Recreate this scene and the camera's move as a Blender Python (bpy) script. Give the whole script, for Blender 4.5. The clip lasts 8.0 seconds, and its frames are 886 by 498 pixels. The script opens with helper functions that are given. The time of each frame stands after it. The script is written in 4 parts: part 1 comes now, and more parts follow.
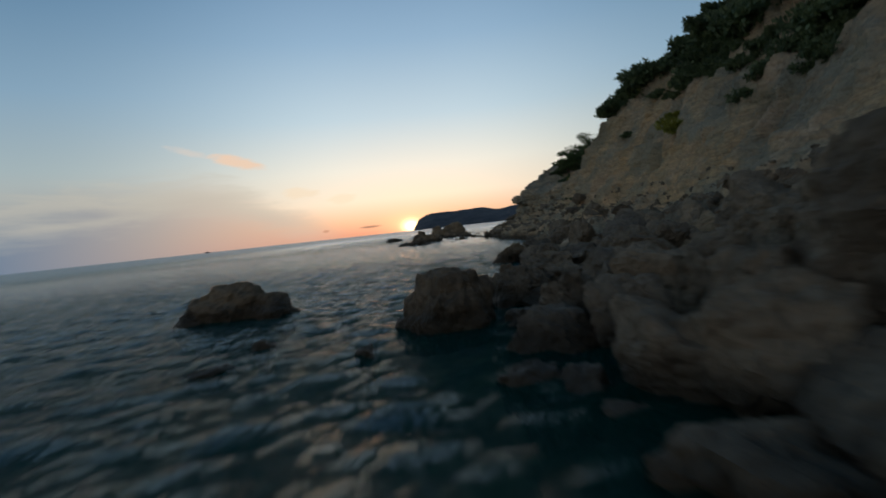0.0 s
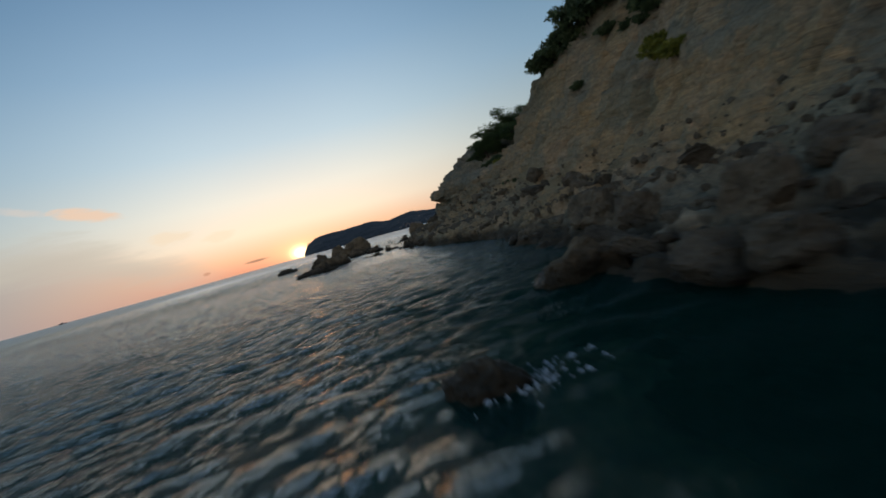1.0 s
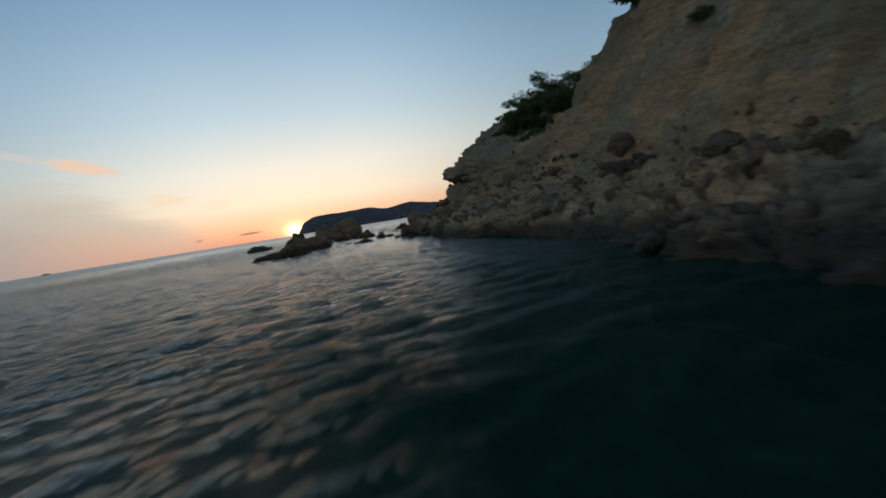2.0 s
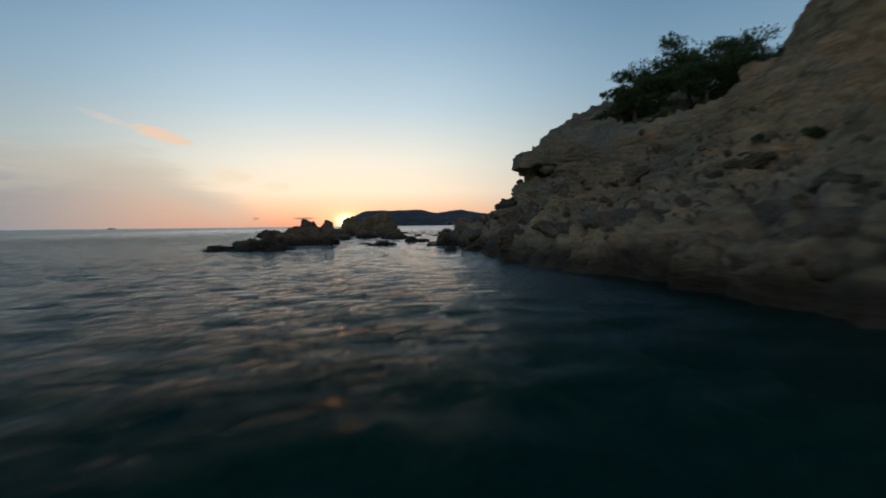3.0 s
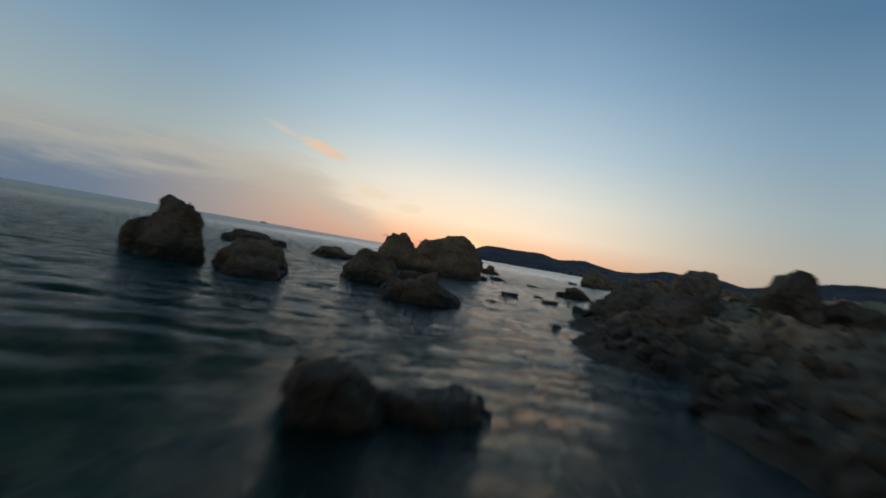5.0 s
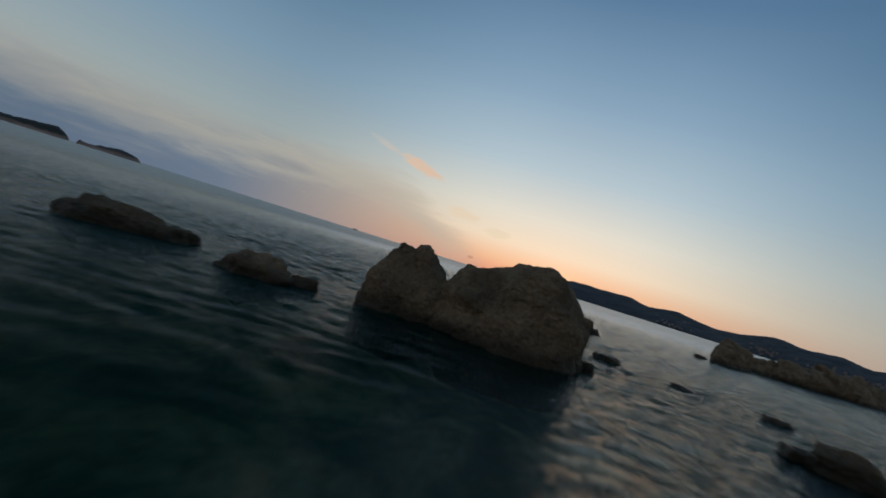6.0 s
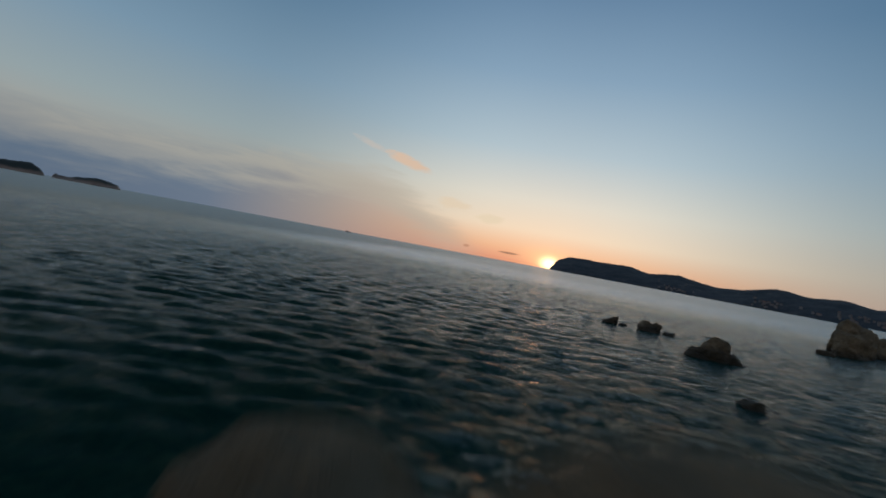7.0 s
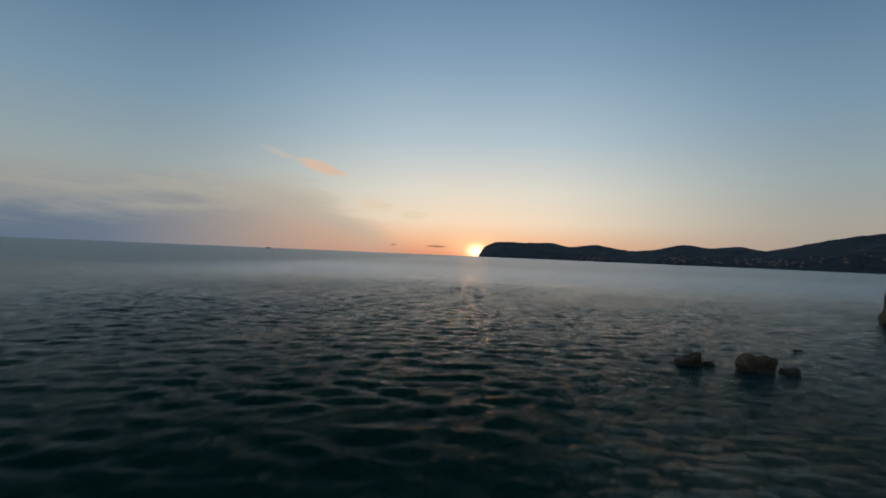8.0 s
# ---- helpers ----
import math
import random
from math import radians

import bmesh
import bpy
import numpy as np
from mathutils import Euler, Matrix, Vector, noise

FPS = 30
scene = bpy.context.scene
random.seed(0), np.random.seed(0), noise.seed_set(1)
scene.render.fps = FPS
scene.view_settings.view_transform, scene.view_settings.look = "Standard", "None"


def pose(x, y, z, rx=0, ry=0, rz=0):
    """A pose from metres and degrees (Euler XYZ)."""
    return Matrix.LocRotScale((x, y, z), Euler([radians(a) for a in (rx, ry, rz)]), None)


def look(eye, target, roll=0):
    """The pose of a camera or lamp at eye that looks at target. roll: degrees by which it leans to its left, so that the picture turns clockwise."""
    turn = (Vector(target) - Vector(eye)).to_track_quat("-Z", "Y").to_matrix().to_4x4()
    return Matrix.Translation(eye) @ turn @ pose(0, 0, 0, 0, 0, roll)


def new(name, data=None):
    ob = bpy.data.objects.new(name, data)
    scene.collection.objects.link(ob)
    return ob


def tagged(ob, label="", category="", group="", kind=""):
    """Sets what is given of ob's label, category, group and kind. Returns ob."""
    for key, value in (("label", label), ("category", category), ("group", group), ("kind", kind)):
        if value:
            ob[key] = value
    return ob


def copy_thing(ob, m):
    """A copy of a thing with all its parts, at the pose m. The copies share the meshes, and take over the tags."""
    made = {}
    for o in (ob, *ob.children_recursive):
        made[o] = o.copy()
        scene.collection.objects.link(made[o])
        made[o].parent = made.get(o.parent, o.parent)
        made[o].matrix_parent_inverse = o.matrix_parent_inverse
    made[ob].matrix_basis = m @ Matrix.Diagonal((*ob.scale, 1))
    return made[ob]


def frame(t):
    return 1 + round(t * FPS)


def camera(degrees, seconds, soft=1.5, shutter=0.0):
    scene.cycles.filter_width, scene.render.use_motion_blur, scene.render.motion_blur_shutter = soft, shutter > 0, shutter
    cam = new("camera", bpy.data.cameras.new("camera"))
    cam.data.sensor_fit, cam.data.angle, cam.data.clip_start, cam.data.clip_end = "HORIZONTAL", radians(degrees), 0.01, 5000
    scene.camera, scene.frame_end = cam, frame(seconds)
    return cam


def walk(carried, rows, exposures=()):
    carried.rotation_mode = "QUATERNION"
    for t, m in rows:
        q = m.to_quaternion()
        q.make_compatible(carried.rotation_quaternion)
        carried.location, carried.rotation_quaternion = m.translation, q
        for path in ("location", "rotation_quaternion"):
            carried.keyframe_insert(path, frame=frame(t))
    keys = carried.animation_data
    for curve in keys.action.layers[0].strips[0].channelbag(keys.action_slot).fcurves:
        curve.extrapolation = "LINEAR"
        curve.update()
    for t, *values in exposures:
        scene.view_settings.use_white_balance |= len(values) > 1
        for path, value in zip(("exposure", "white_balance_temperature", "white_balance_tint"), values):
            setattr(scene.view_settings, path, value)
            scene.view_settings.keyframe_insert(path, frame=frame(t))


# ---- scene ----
cam = camera(86.2, 8.0, soft=1.7, shutter=0.35)

# seconds, x, y, z, yaw, pitch, roll
PATH = [
    (0.0, 0.00, 0.00, 2.01, -3.15, -2.64, -6.16),
    (0.5, -0.85, 6.49, 2.18, -10.41, -2.85, -13.77),
    (0.8, -1.12, 10.60, 2.02, -14.68, -3.16, -15.36),
    (1.0, -0.96, 13.42, 2.09, -15.85, -3.63, -15.53),
    (1.2, -0.86, 15.88, 1.96, -16.60, -4.10, -13.85),
    (1.5, -0.39, 19.16, 1.74, -17.25, -4.21, -11.43),
    (1.6, -0.03, 20.47, 1.68, -17.35, -4.57, -11.41),
    (2.8, 3.88, 36.01, 1.30, -11.92, -2.98, -1.00),
    (3.0, 4.61, 38.80, 1.14, -11.10, -2.88, -0.64),
    (3.5, 6.14, 45.28, 0.85, -9.07, -2.13, 0.22),
    (4.0, 7.18, 51.53, 0.82, -5.97, -1.62, 1.61),
    (4.2, 7.76, 54.46, 0.96, -4.51, -1.50, 2.44),
    (5.3, 10.03, 73.01, 1.62, 7.10, 1.59, 13.1),
    (5.5, 10.00, 76.63, 1.72, 9.82, 2.16, 14.95),
    (5.7, 9.90, 80.15, 1.85, 12.21, 2.06, 16.05),
    (6.0, 9.27, 85.44, 2.22, 13.82, 0.89, 17.35),
    (6.2, 8.68, 88.76, 2.55, 14.45, 0.18, 17.40),
    (6.5, 7.37, 93.27, 2.63, 14.46, 0.07, 15.65),
    (6.8, 5.83, 97.28, 2.56, 13.85, -0.00, 12.44),
    (7.0, 4.68, 99.75, 2.67, 13.07, -0.00, 10.56),
    (7.5, 2.50, 106.50, 3.26, 9.94, 0.28, 5.53),
    (8.0, 0.66, 112.55, 3.85, 4.40, 0.67, 2.40),
]


def aim(x, y, z, yaw, pitch, roll):
    a, b = radians(yaw), radians(pitch)
    eye = Vector((x, y, z))
    ahead = Vector((-math.sin(a) * math.cos(b), math.cos(a) * math.cos(b), math.sin(b)))
    return look(eye, eye + ahead, roll)


# the camera closes down a little as it turns towards the open sky
walk(cam, [(row[0], aim(*row[1:])) for row in PATH], [(0.0, 0.0), (4.0, 0.0), (5.3, -0.18), (6.5, -0.3), (8.0, -0.32)])

# ---------------------------------------------------------------- light and sky
SUN_AZ, SUN_EL = radians(-0.35), radians(0.55)


def srgb(r, g, b, a=1.0):
    def lin(c):
        c /= 255.0
        return c / 12.92 if c <= 0.04045 else ((c + 0.055) / 1.055) ** 2.4
    return (lin(r), lin(g), lin(b), a)


class Nodes:
    """Short hand for building a node tree."""

    def __init__(self, tree):
        self.tree = tree
        tree.nodes.clear()

    def add(self, kind, inputs=(), **props):
        node = self.tree.nodes.new(kind)
        for key, value in props.items():
            setattr(node, key, value)
        for key, value in (inputs.items() if isinstance(inputs, dict) else enumerate(inputs)):
            if value is None:
                continue
            if isinstance(value, bpy.types.NodeSocket):
                self.tree.links.new(value, node.inputs[key])
            else:
                node.inputs[key].default_value = value
        return node

    def math(self, op, a, b=None, c=None, clamp=False):
        return self.add("ShaderNodeMath", [a, b, c], operation=op, use_clamp=clamp).outputs[0]

    def mix(self, fac, a, b, blend="MIX"):
        node = self.add("ShaderNodeMix", data_type="RGBA", blend_type=blend)
        for key, value in ((0, fac), (6, a), (7, b)):
            if isinstance(value, bpy.types.NodeSocket):
                self.tree.links.new(value, node.inputs[key])
            else:
                node.inputs[key].default_value = value
        return node.outputs[2]

    def ramp(self, fac, stops, smooth=False):
        node = self.add("ShaderNodeValToRGB", [fac])
        node.color_ramp.interpolation = "EASE" if smooth else "LINEAR"
        while len(node.color_ramp.elements) < len(stops):
            node.color_ramp.elements.new(0.5)
        for el, (pos, col) in zip(node.color_ramp.elements, stops):
            el.position = pos
            el.color = col if isinstance(col, tuple) else (col, col, col, 1)
        return node.outputs[0]

    def span(self, value, lo, hi):
        node = self.add("ShaderNodeMapRange", [value, lo, hi, 0.0, 1.0], interpolation_type="SMOOTHSTEP", clamp=True)
        return node.outputs[0]

    def noise(self, vec, scale, detail=4.0, rough=0.55, distort=0.0):
        node = self.add("ShaderNodeTexNoise", {"Vector": vec, "Scale": scale, "Detail": detail, "Roughness": rough, "Distortion": distort})
        return node.outputs[0]


def make_world():
    world = bpy.data.worlds.new("dusk_sky")
    world.use_nodes = True
    scene.world = world
    n = Nodes(world.node_tree)
    way = n.add("ShaderNodeTexCoord").outputs["Generated"]
    x, y, z = n.add("ShaderNodeSeparateXYZ", [way]).outputs
    el = n.math("MULTIPLY", n.math("ARCSINE", z), 180 / math.pi)
    az = n.math("MULTIPLY", n.math("ARCTAN2", x, y), 180 / math.pi)
    up = n.math("DIVIDE", el, 90.0, clamp=True)
    sunward = n.ramp(up, [
        (0.0, srgb(240, 160, 128)), (0.018, srgb(250, 196, 158)), (0.045, srgb(255, 233, 207)), (0.085, srgb(242, 235, 221)),
        (0.15, srgb(195, 212, 221)), (0.24, srgb(150, 178, 202)), (0.36, srgb(98, 132, 166)), (0.6, srgb(50, 80, 116)), (1.0, srgb(30, 54, 86))])
    aside = n.ramp(up, [
        (0.0, srgb(188, 164, 150)), (0.05, srgb(184, 176, 166)), (0.1, srgb(166, 178, 181)), (0.18, srgb(135, 162, 183)),
        (0.3, srgb(89, 125, 156)), (0.6, srgb(48, 78, 112)), (1.0, srgb(30, 54, 86))])
    rear = n.ramp(up, [
        (0.0, srgb(150, 146, 154)), (0.08, srgb(214, 188, 180)), (0.2, srgb(188, 184, 190)), (0.4, srgb(102, 128, 156)), (1.0, srgb(32, 56, 88))])
    off = n.math("ABSOLUTE", n.math("ADD", az, 0.4))
    sky = n.mix(n.span(off, 6.0, 38.0), sunward, aside)
    sky = n.mix(n.span(off, 50.0, 130.0), sky, rear)
    physical = n.add("ShaderNodeTexSky", sky_type="NISHITA", sun_disc=False, sun_elevation=radians(1.5), sun_rotation=SUN_AZ,
                     air_density=1.2, dust_density=1.5, ozone_density=1.5).outputs[0]
    sky = n.mix(0.025, sky, n.mix(1.0, physical, (0.6, 0.6, 0.6, 1), "MULTIPLY"))

    # low cloud bank over the open sea
    flat = n.add("ShaderNodeCombineXYZ", [n.math("MULTIPLY", az, 0.055), n.math("MULTIPLY", el, 0.26), 0.0]).outputs[0]
    puff = n.noise(flat, 1.3, 6.0, 0.55, 0.6)
    wave = n.math("MULTIPLY", n.math("SUBTRACT", puff, 0.5), 4.5)
    lid = n.math("SUBTRACT", n.math("MULTIPLY", n.span(az, -5.0, -24.0), 6.9), n.math("MULTIPLY", n.span(az, -25.0, -46.0), 1.6))
    depth = n.math("SUBTRACT", n.math("ADD", lid, wave), el)
    bank = n.math("MULTIPLY", n.span(depth, -2.2, 2.6), n.span(az, -4.0, -17.0))
    bank = n.math("MULTIPLY", bank, n.span(az, -150.0, -95.0))
    bank_hue = n.ramp(n.span(az, -60.0, -10.0), [(0.0, srgb(74, 108, 138)), (0.35, srgb(96, 122, 148)), (0.7, srgb(166, 156, 154)), (1.0, srgb(218, 176, 154))])
    veil = n.noise(n.add("ShaderNodeCombineXYZ", [n.math("MULTIPLY", az, 0.09), n.math("ADD", n.math("MULTIPLY", el, 0.55), n.math("MULTIPLY", az, 0.03)), 7.0]).outputs[0], 1.5, 6.0, 0.6, 0.5)
    sky = n.mix(n.math("MULTIPLY", bank, n.math("ADD", 0.58, n.math("MULTIPLY", n.span(az, -14.0, -45.0), 0.24))), sky, bank_hue)

    # its pale, ragged upper edge
    torn = n.math("ADD", depth, n.math("MULTIPLY", n.math("SUBTRACT", veil, 0.5), 5.0))
    rim = n.math("MULTIPLY", n.span(torn, -1.8, 0.8), n.span(torn, 4.4, 0.9))
    rim = n.math("MULTIPLY", rim, n.math("MULTIPLY", n.span(az, -78.0, -36.0), n.span(az, -7.0, -16.0)))
    sky = n.mix(n.math("MULTIPLY", rim, 0.5), sky, srgb(206, 194, 176))

    # lit wisps
    def blot(a, e, wa, we, tilt, rough):
        da, de = n.math("SUBTRACT", az, a), n.math("SUBTRACT", el, e)
        de = n.math("ADD", de, n.math("MULTIPLY", da, tilt))
        q = n.math("ADD", n.math("POWER", n.math("DIVIDE", da, wa), 2.0), n.math("POWER", n.math("DIVIDE", de, we), 2.0))
        q = n.math("SUBTRACT", q, n.math("MULTIPLY", n.math("SUBTRACT", fine, 0.5), rough))
        return n.span(q, 1.0, 0.0)
    streak = n.add("ShaderNodeCombineXYZ", [n.math("MULTIPLY", az, 0.22), n.math("MULTIPLY", el, 0.9), 3.0]).outputs[0]
    fine = n.noise(streak, 1.6, 5.0, 0.6, 0.4)
    for a, e, wa, we, tilt, rough, hue, power in (
            (-19.0, 9.5, 3.2, 0.75, 0.22, 2.2, srgb(250, 205, 172), 0.8),
            (-24.0, 10.7, 2.6, 0.5, 0.25, 2.6, srgb(226, 205, 190), 0.55),
            (-12.6, 5.6, 2.4, 0.9, 0.1, 3.0, srgb(255, 224, 190), 0.62),
            (-8.2, 4.6, 1.8, 0.7, -0.1, 3.2, srgb(255, 228, 192), 0.55),
            (-5.1, 0.95, 1.5, 0.17, 0.0, 1.6, srgb(168, 120, 96), 0.85),
            (-10.4, 0.95, 0.5, 0.22, 0.0, 1.5, srgb(206, 142, 112), 0.7)):
        sky = n.mix(n.math("MULTIPLY", blot(a, e, wa, we, tilt, rough), power), sky, hue)

    # the glow and the half-sunk disc
    ex = n.math("SUBTRACT", az, math.degrees(SUN_AZ))
    ey = n.math("SUBTRACT", el, math.degrees(SUN_EL))
    for wa, we, power, hue in ((15.0, 5.0, 0.03, (1.0, 0.6, 0.45, 1)), (2.8, 1.4, 0.48, (1.0, 0.62, 0.22, 1)), (0.85, 0.62, 2.8, (1.0, 0.82, 0.42, 1))):
        q = n.math("ADD", n.math("POWER", n.math("DIVIDE", ex, wa), 2.0), n.math("POWER", n.math("DIVIDE", ey, we), 2.0))
        lit = n.mix(1.0, n.math("MULTIPLY", n.math("POWER", 2.718, n.math("MULTIPLY", q, -1.0)), power), hue, "MULTIPLY")
        sky = n.mix(1.0, sky, lit, "ADD")
    sky = n.mix(1.0, sky, (0.935, 1.0, 1.03, 1), "MULTIPLY")
    back = n.add("ShaderNodeBackground", {"Color": sky, "Strength": 1.0})
    n.add("ShaderNodeOutputWorld", {"Surface": back.outputs[0]})


make_world()

sun = new("sun", bpy.data.lights.new("sun", "SUN"))
sun.data.energy, sun.data.angle, sun.data.color = 0.014, radians(4.0), (1.0, 0.48, 0.2)
sun.matrix_world = look((0, 0, 0), (-math.sin(SUN_AZ) * math.cos(SUN_EL), -math.cos(SUN_AZ) * math.cos(SUN_EL), -math.sin(SUN_EL)))

# ---------------------------------------------------------------- noise on arrays


def lattice(ix, iy, iz, seed):
    h = (ix * 374761393 + iy * 668265263 + iz * 2147483647 + seed * 1274126177) & 0xFFFFFFFF
    h = ((h ^ (h >> 13)) * 1274126177) & 0xFFFFFFFF
    h = ((h ^ (h >> 16)) * 2246822519) & 0xFFFFFFFF
    return ((h ^ (h >> 15)) & 0xFFFFFF) / float(0xFFFFFF)


def value_noise(p, seed=0):
    """Smooth noise from -1 to 1 at the rows of p."""
    i = np.floor(p).astype(np.int64)
    f = p - i
    f = f * f * f * (f * (f * 6 - 15) + 10)
    out = np.zeros(len(p))
    for dx in (0, 1):
        for dy in (0, 1):
            for dz in (0, 1):
                w = (f[:, 0] if dx else 1 - f[:, 0]) * (f[:, 1] if dy else 1 - f[:, 1]) * (f[:, 2] if dz else 1 - f[:, 2])
                out += w * lattice(i[:, 0] + dx, i[:, 1] + dy, i[:, 2] + dz, seed)
    return out * 2 - 1


def fbm(p, scale, octaves=4, seed=0, gain=0.5, ridged=False):
    out, amp, total = np.zeros(len(p)), 1.0, 0.0
    for k in range(octaves):
        v = value_noise(p * (scale * 2.03 ** k) + 17.3 * k, seed + k)
        out += amp * ((1 - 2 * np.abs(v)) if ridged else v)
        total += amp
        amp *= gain
    return out / total


def mesh_from(name, verts, faces, material, smooth=True):
    me = bpy.data.meshes.new(name)
    verts, faces = np.asarray(verts, np.float32), np.asarray(faces, np.int32)
    side = faces.shape[1]
    me.vertices.add(len(verts))
    me.vertices.foreach_set("co", verts.ravel())
    me.loops.add(faces.size)
    me.loops.foreach_set("vertex_index", faces.ravel())
    me.polygons.add(len(faces))
    me.polygons.foreach_set("loop_start", np.arange(0, faces.size, side, dtype=np.int32))
    me.polygons.foreach_set("use_smooth", np.full(len(faces), smooth))
    me.update(calc_edges=True)
    me.validate()
    me.materials.append(material)
    return me


def grid_faces(rows, cols):
    i = np.arange(rows * cols).reshape(rows, cols)
    return np.stack([i[:-1, :-1], i[1:, :-1], i[1:, 1:], i[:-1, 1:]], -1).reshape(-1, 4)


# ---------------------------------------------------------------- materials


def material(name, build):
    mat = bpy.data.materials.new(name)
    mat.use_nodes = True
    n = Nodes(mat.node_tree)
    shader = build(n)
    n.add("ShaderNodeOutputMaterial", {"Surface": shader})
    return mat


def principled(n, color, rough, normal=None, **more):
    inputs = {"Base Color": color, "Roughness": rough, "Normal": normal}
    inputs.update({key.replace("_", " "): value for key, value in more.items()})
    return n.add("ShaderNodeBsdfPrincipled", inputs).outputs[0]


def place(n, own=False):
    """Coordinates in metres; own: shifted at random from object to object."""
    vec = n.add("ShaderNodeTexCoord").outputs["Object"]
    if not own:
        return vec
    info = n.add("ShaderNodeObjectInfo")
    shift = n.math("MULTIPLY", info.outputs["Random"], 71.0)
    return n.add("ShaderNodeVectorMath", [vec, n.add("ShaderNodeCombineXYZ", [shift, n.math("MULTIPLY", shift, 1.7), 0.0]).outputs[0]], operation="ADD").outputs[0]


def cliff_rock(n):
    vec = place(n)
    x, y, z = n.add("ShaderNodeSeparateXYZ", [vec]).outputs
    broad = n.noise(vec, 0.16, 5.0, 0.6)
    patch = n.noise(vec, 0.7, 5.0, 0.6, 0.4)
    grain = n.noise(vec, 6.0, 6.0, 0.65)
    # bedding: thin bands that dip slightly and wander
    warp = n.math("MULTIPLY", n.math("SUBTRACT", broad, 0.5), 2.4)
    level = n.math("ADD", n.math("ADD", z, n.math("MULTIPLY", y, 0.06)), warp)
    beds = n.noise(n.add("ShaderNodeCombineXYZ", [n.math("MULTIPLY", x, 0.12), n.math("MULTIPLY", y, 0.1), n.math("MULTIPLY", level, 5.2)]).outputs[0], 1.0, 3.0, 0.6)
    stone = n.ramp(beds, [(0.25, (0.17, 0.138, 0.09, 1)), (0.42, (0.38, 0.303, 0.19, 1)), (0.55, (0.265, 0.226, 0.15, 1)), (0.75, (0.44, 0.356, 0.228, 1))])
    earth = n.ramp(patch, [(0.3, (0.20, 0.14, 0.085, 1)), (0.5, (0.33, 0.255, 0.165, 1)), (0.7, (0.40, 0.325, 0.225, 1))])
    color = n.mix(n.span(n.math("ADD", broad, n.math("MULTIPLY", n.math("SUBTRACT", patch, 0.5), 0.5)), 0.42, 0.62), stone, earth)
    green = n.math("MULTIPLY", n.span(n.noise(vec, 0.33, 5.0, 0.65), 0.44, 0.58), 0.75)
    color = n.mix(green, color, (0.2, 0.21, 0.165, 1))
    zone = n.noise(vec, 0.085, 3.0, 0.55, 0.5)
    color = n.mix(1.0, color, n.ramp(zone, [(0.36, (0.68, 0.72, 0.76, 1)), (0.5, (1.0, 1.0, 1.0, 1)), (0.64, (1.1, 1.02, 0.9, 1))]), "MULTIPLY")
    crack = n.add("ShaderNodeTexVoronoi", {"Vector": n.add("ShaderNodeVectorMath", [n.add("ShaderNodeVectorMath", [vec, n.add("ShaderNodeTexNoise", {"Vector": vec, "Scale": 0.9, "Detail": 4.0}).outputs[1]], operation="ADD").outputs[0], (1.0, 0.7, 1.7)], operation="MULTIPLY").outputs[0], "Scale": 0.8, "Randomness": 1.0}, feature="DISTANCE_TO_EDGE").outputs[0]
    crevice = n.span(n.math("ADD", crack, n.math("MULTIPLY", n.math("SUBTRACT", grain, 0.5), 0.12)), 0.0, 0.09)
    color = n.mix(n.math("MULTIPLY", n.math("SUBTRACT", 1.0, crevice), 0.18), color, (0.06, 0.05, 0.04, 1))
    color = n.mix(1.0, color, n.ramp(grain, [(0.25, 1.0), (0.5, 1.38), (0.75, 1.65)]), "MULTIPLY")
    color = n.mix(1.0, color, (1.07, 1.0, 0.9, 1), "MULTIPLY")
    # splash zone: algae and wet stone up to half a metre
    wet = n.span(n.math("ADD", z, n.math("MULTIPLY", n.math("SUBTRACT", patch, 0.5), 1.2)), 0.95, 0.25)
    color = n.mix(n.math("MULTIPLY", wet, 0.85), color, (0.036, 0.031, 0.021, 1))
    rough = n.math("SUBTRACT", 0.95, n.math("MULTIPLY", wet, 0.2))
    crag = n.noise(n.add("ShaderNodeVectorMath", [vec, (0.7, 0.7, 1.7)], operation="MULTIPLY").outputs[0], 1.5, 8.0, 0.66, 0.6)
    height = n.math("ADD", n.math("ADD", n.math("MULTIPLY", grain, 0.22), n.math("MULTIPLY", crag, 1.5)), n.math("ADD", n.math("MULTIPLY", crevice, 0.06), n.math("MULTIPLY", beds, 0.45)))
    bump = n.add("ShaderNodeBump", {"Strength": 1.0, "Distance": 0.3, "Height": height}).outputs[0]
    return principled(n, color, rough, bump, Specular_IOR_Level=0.25)


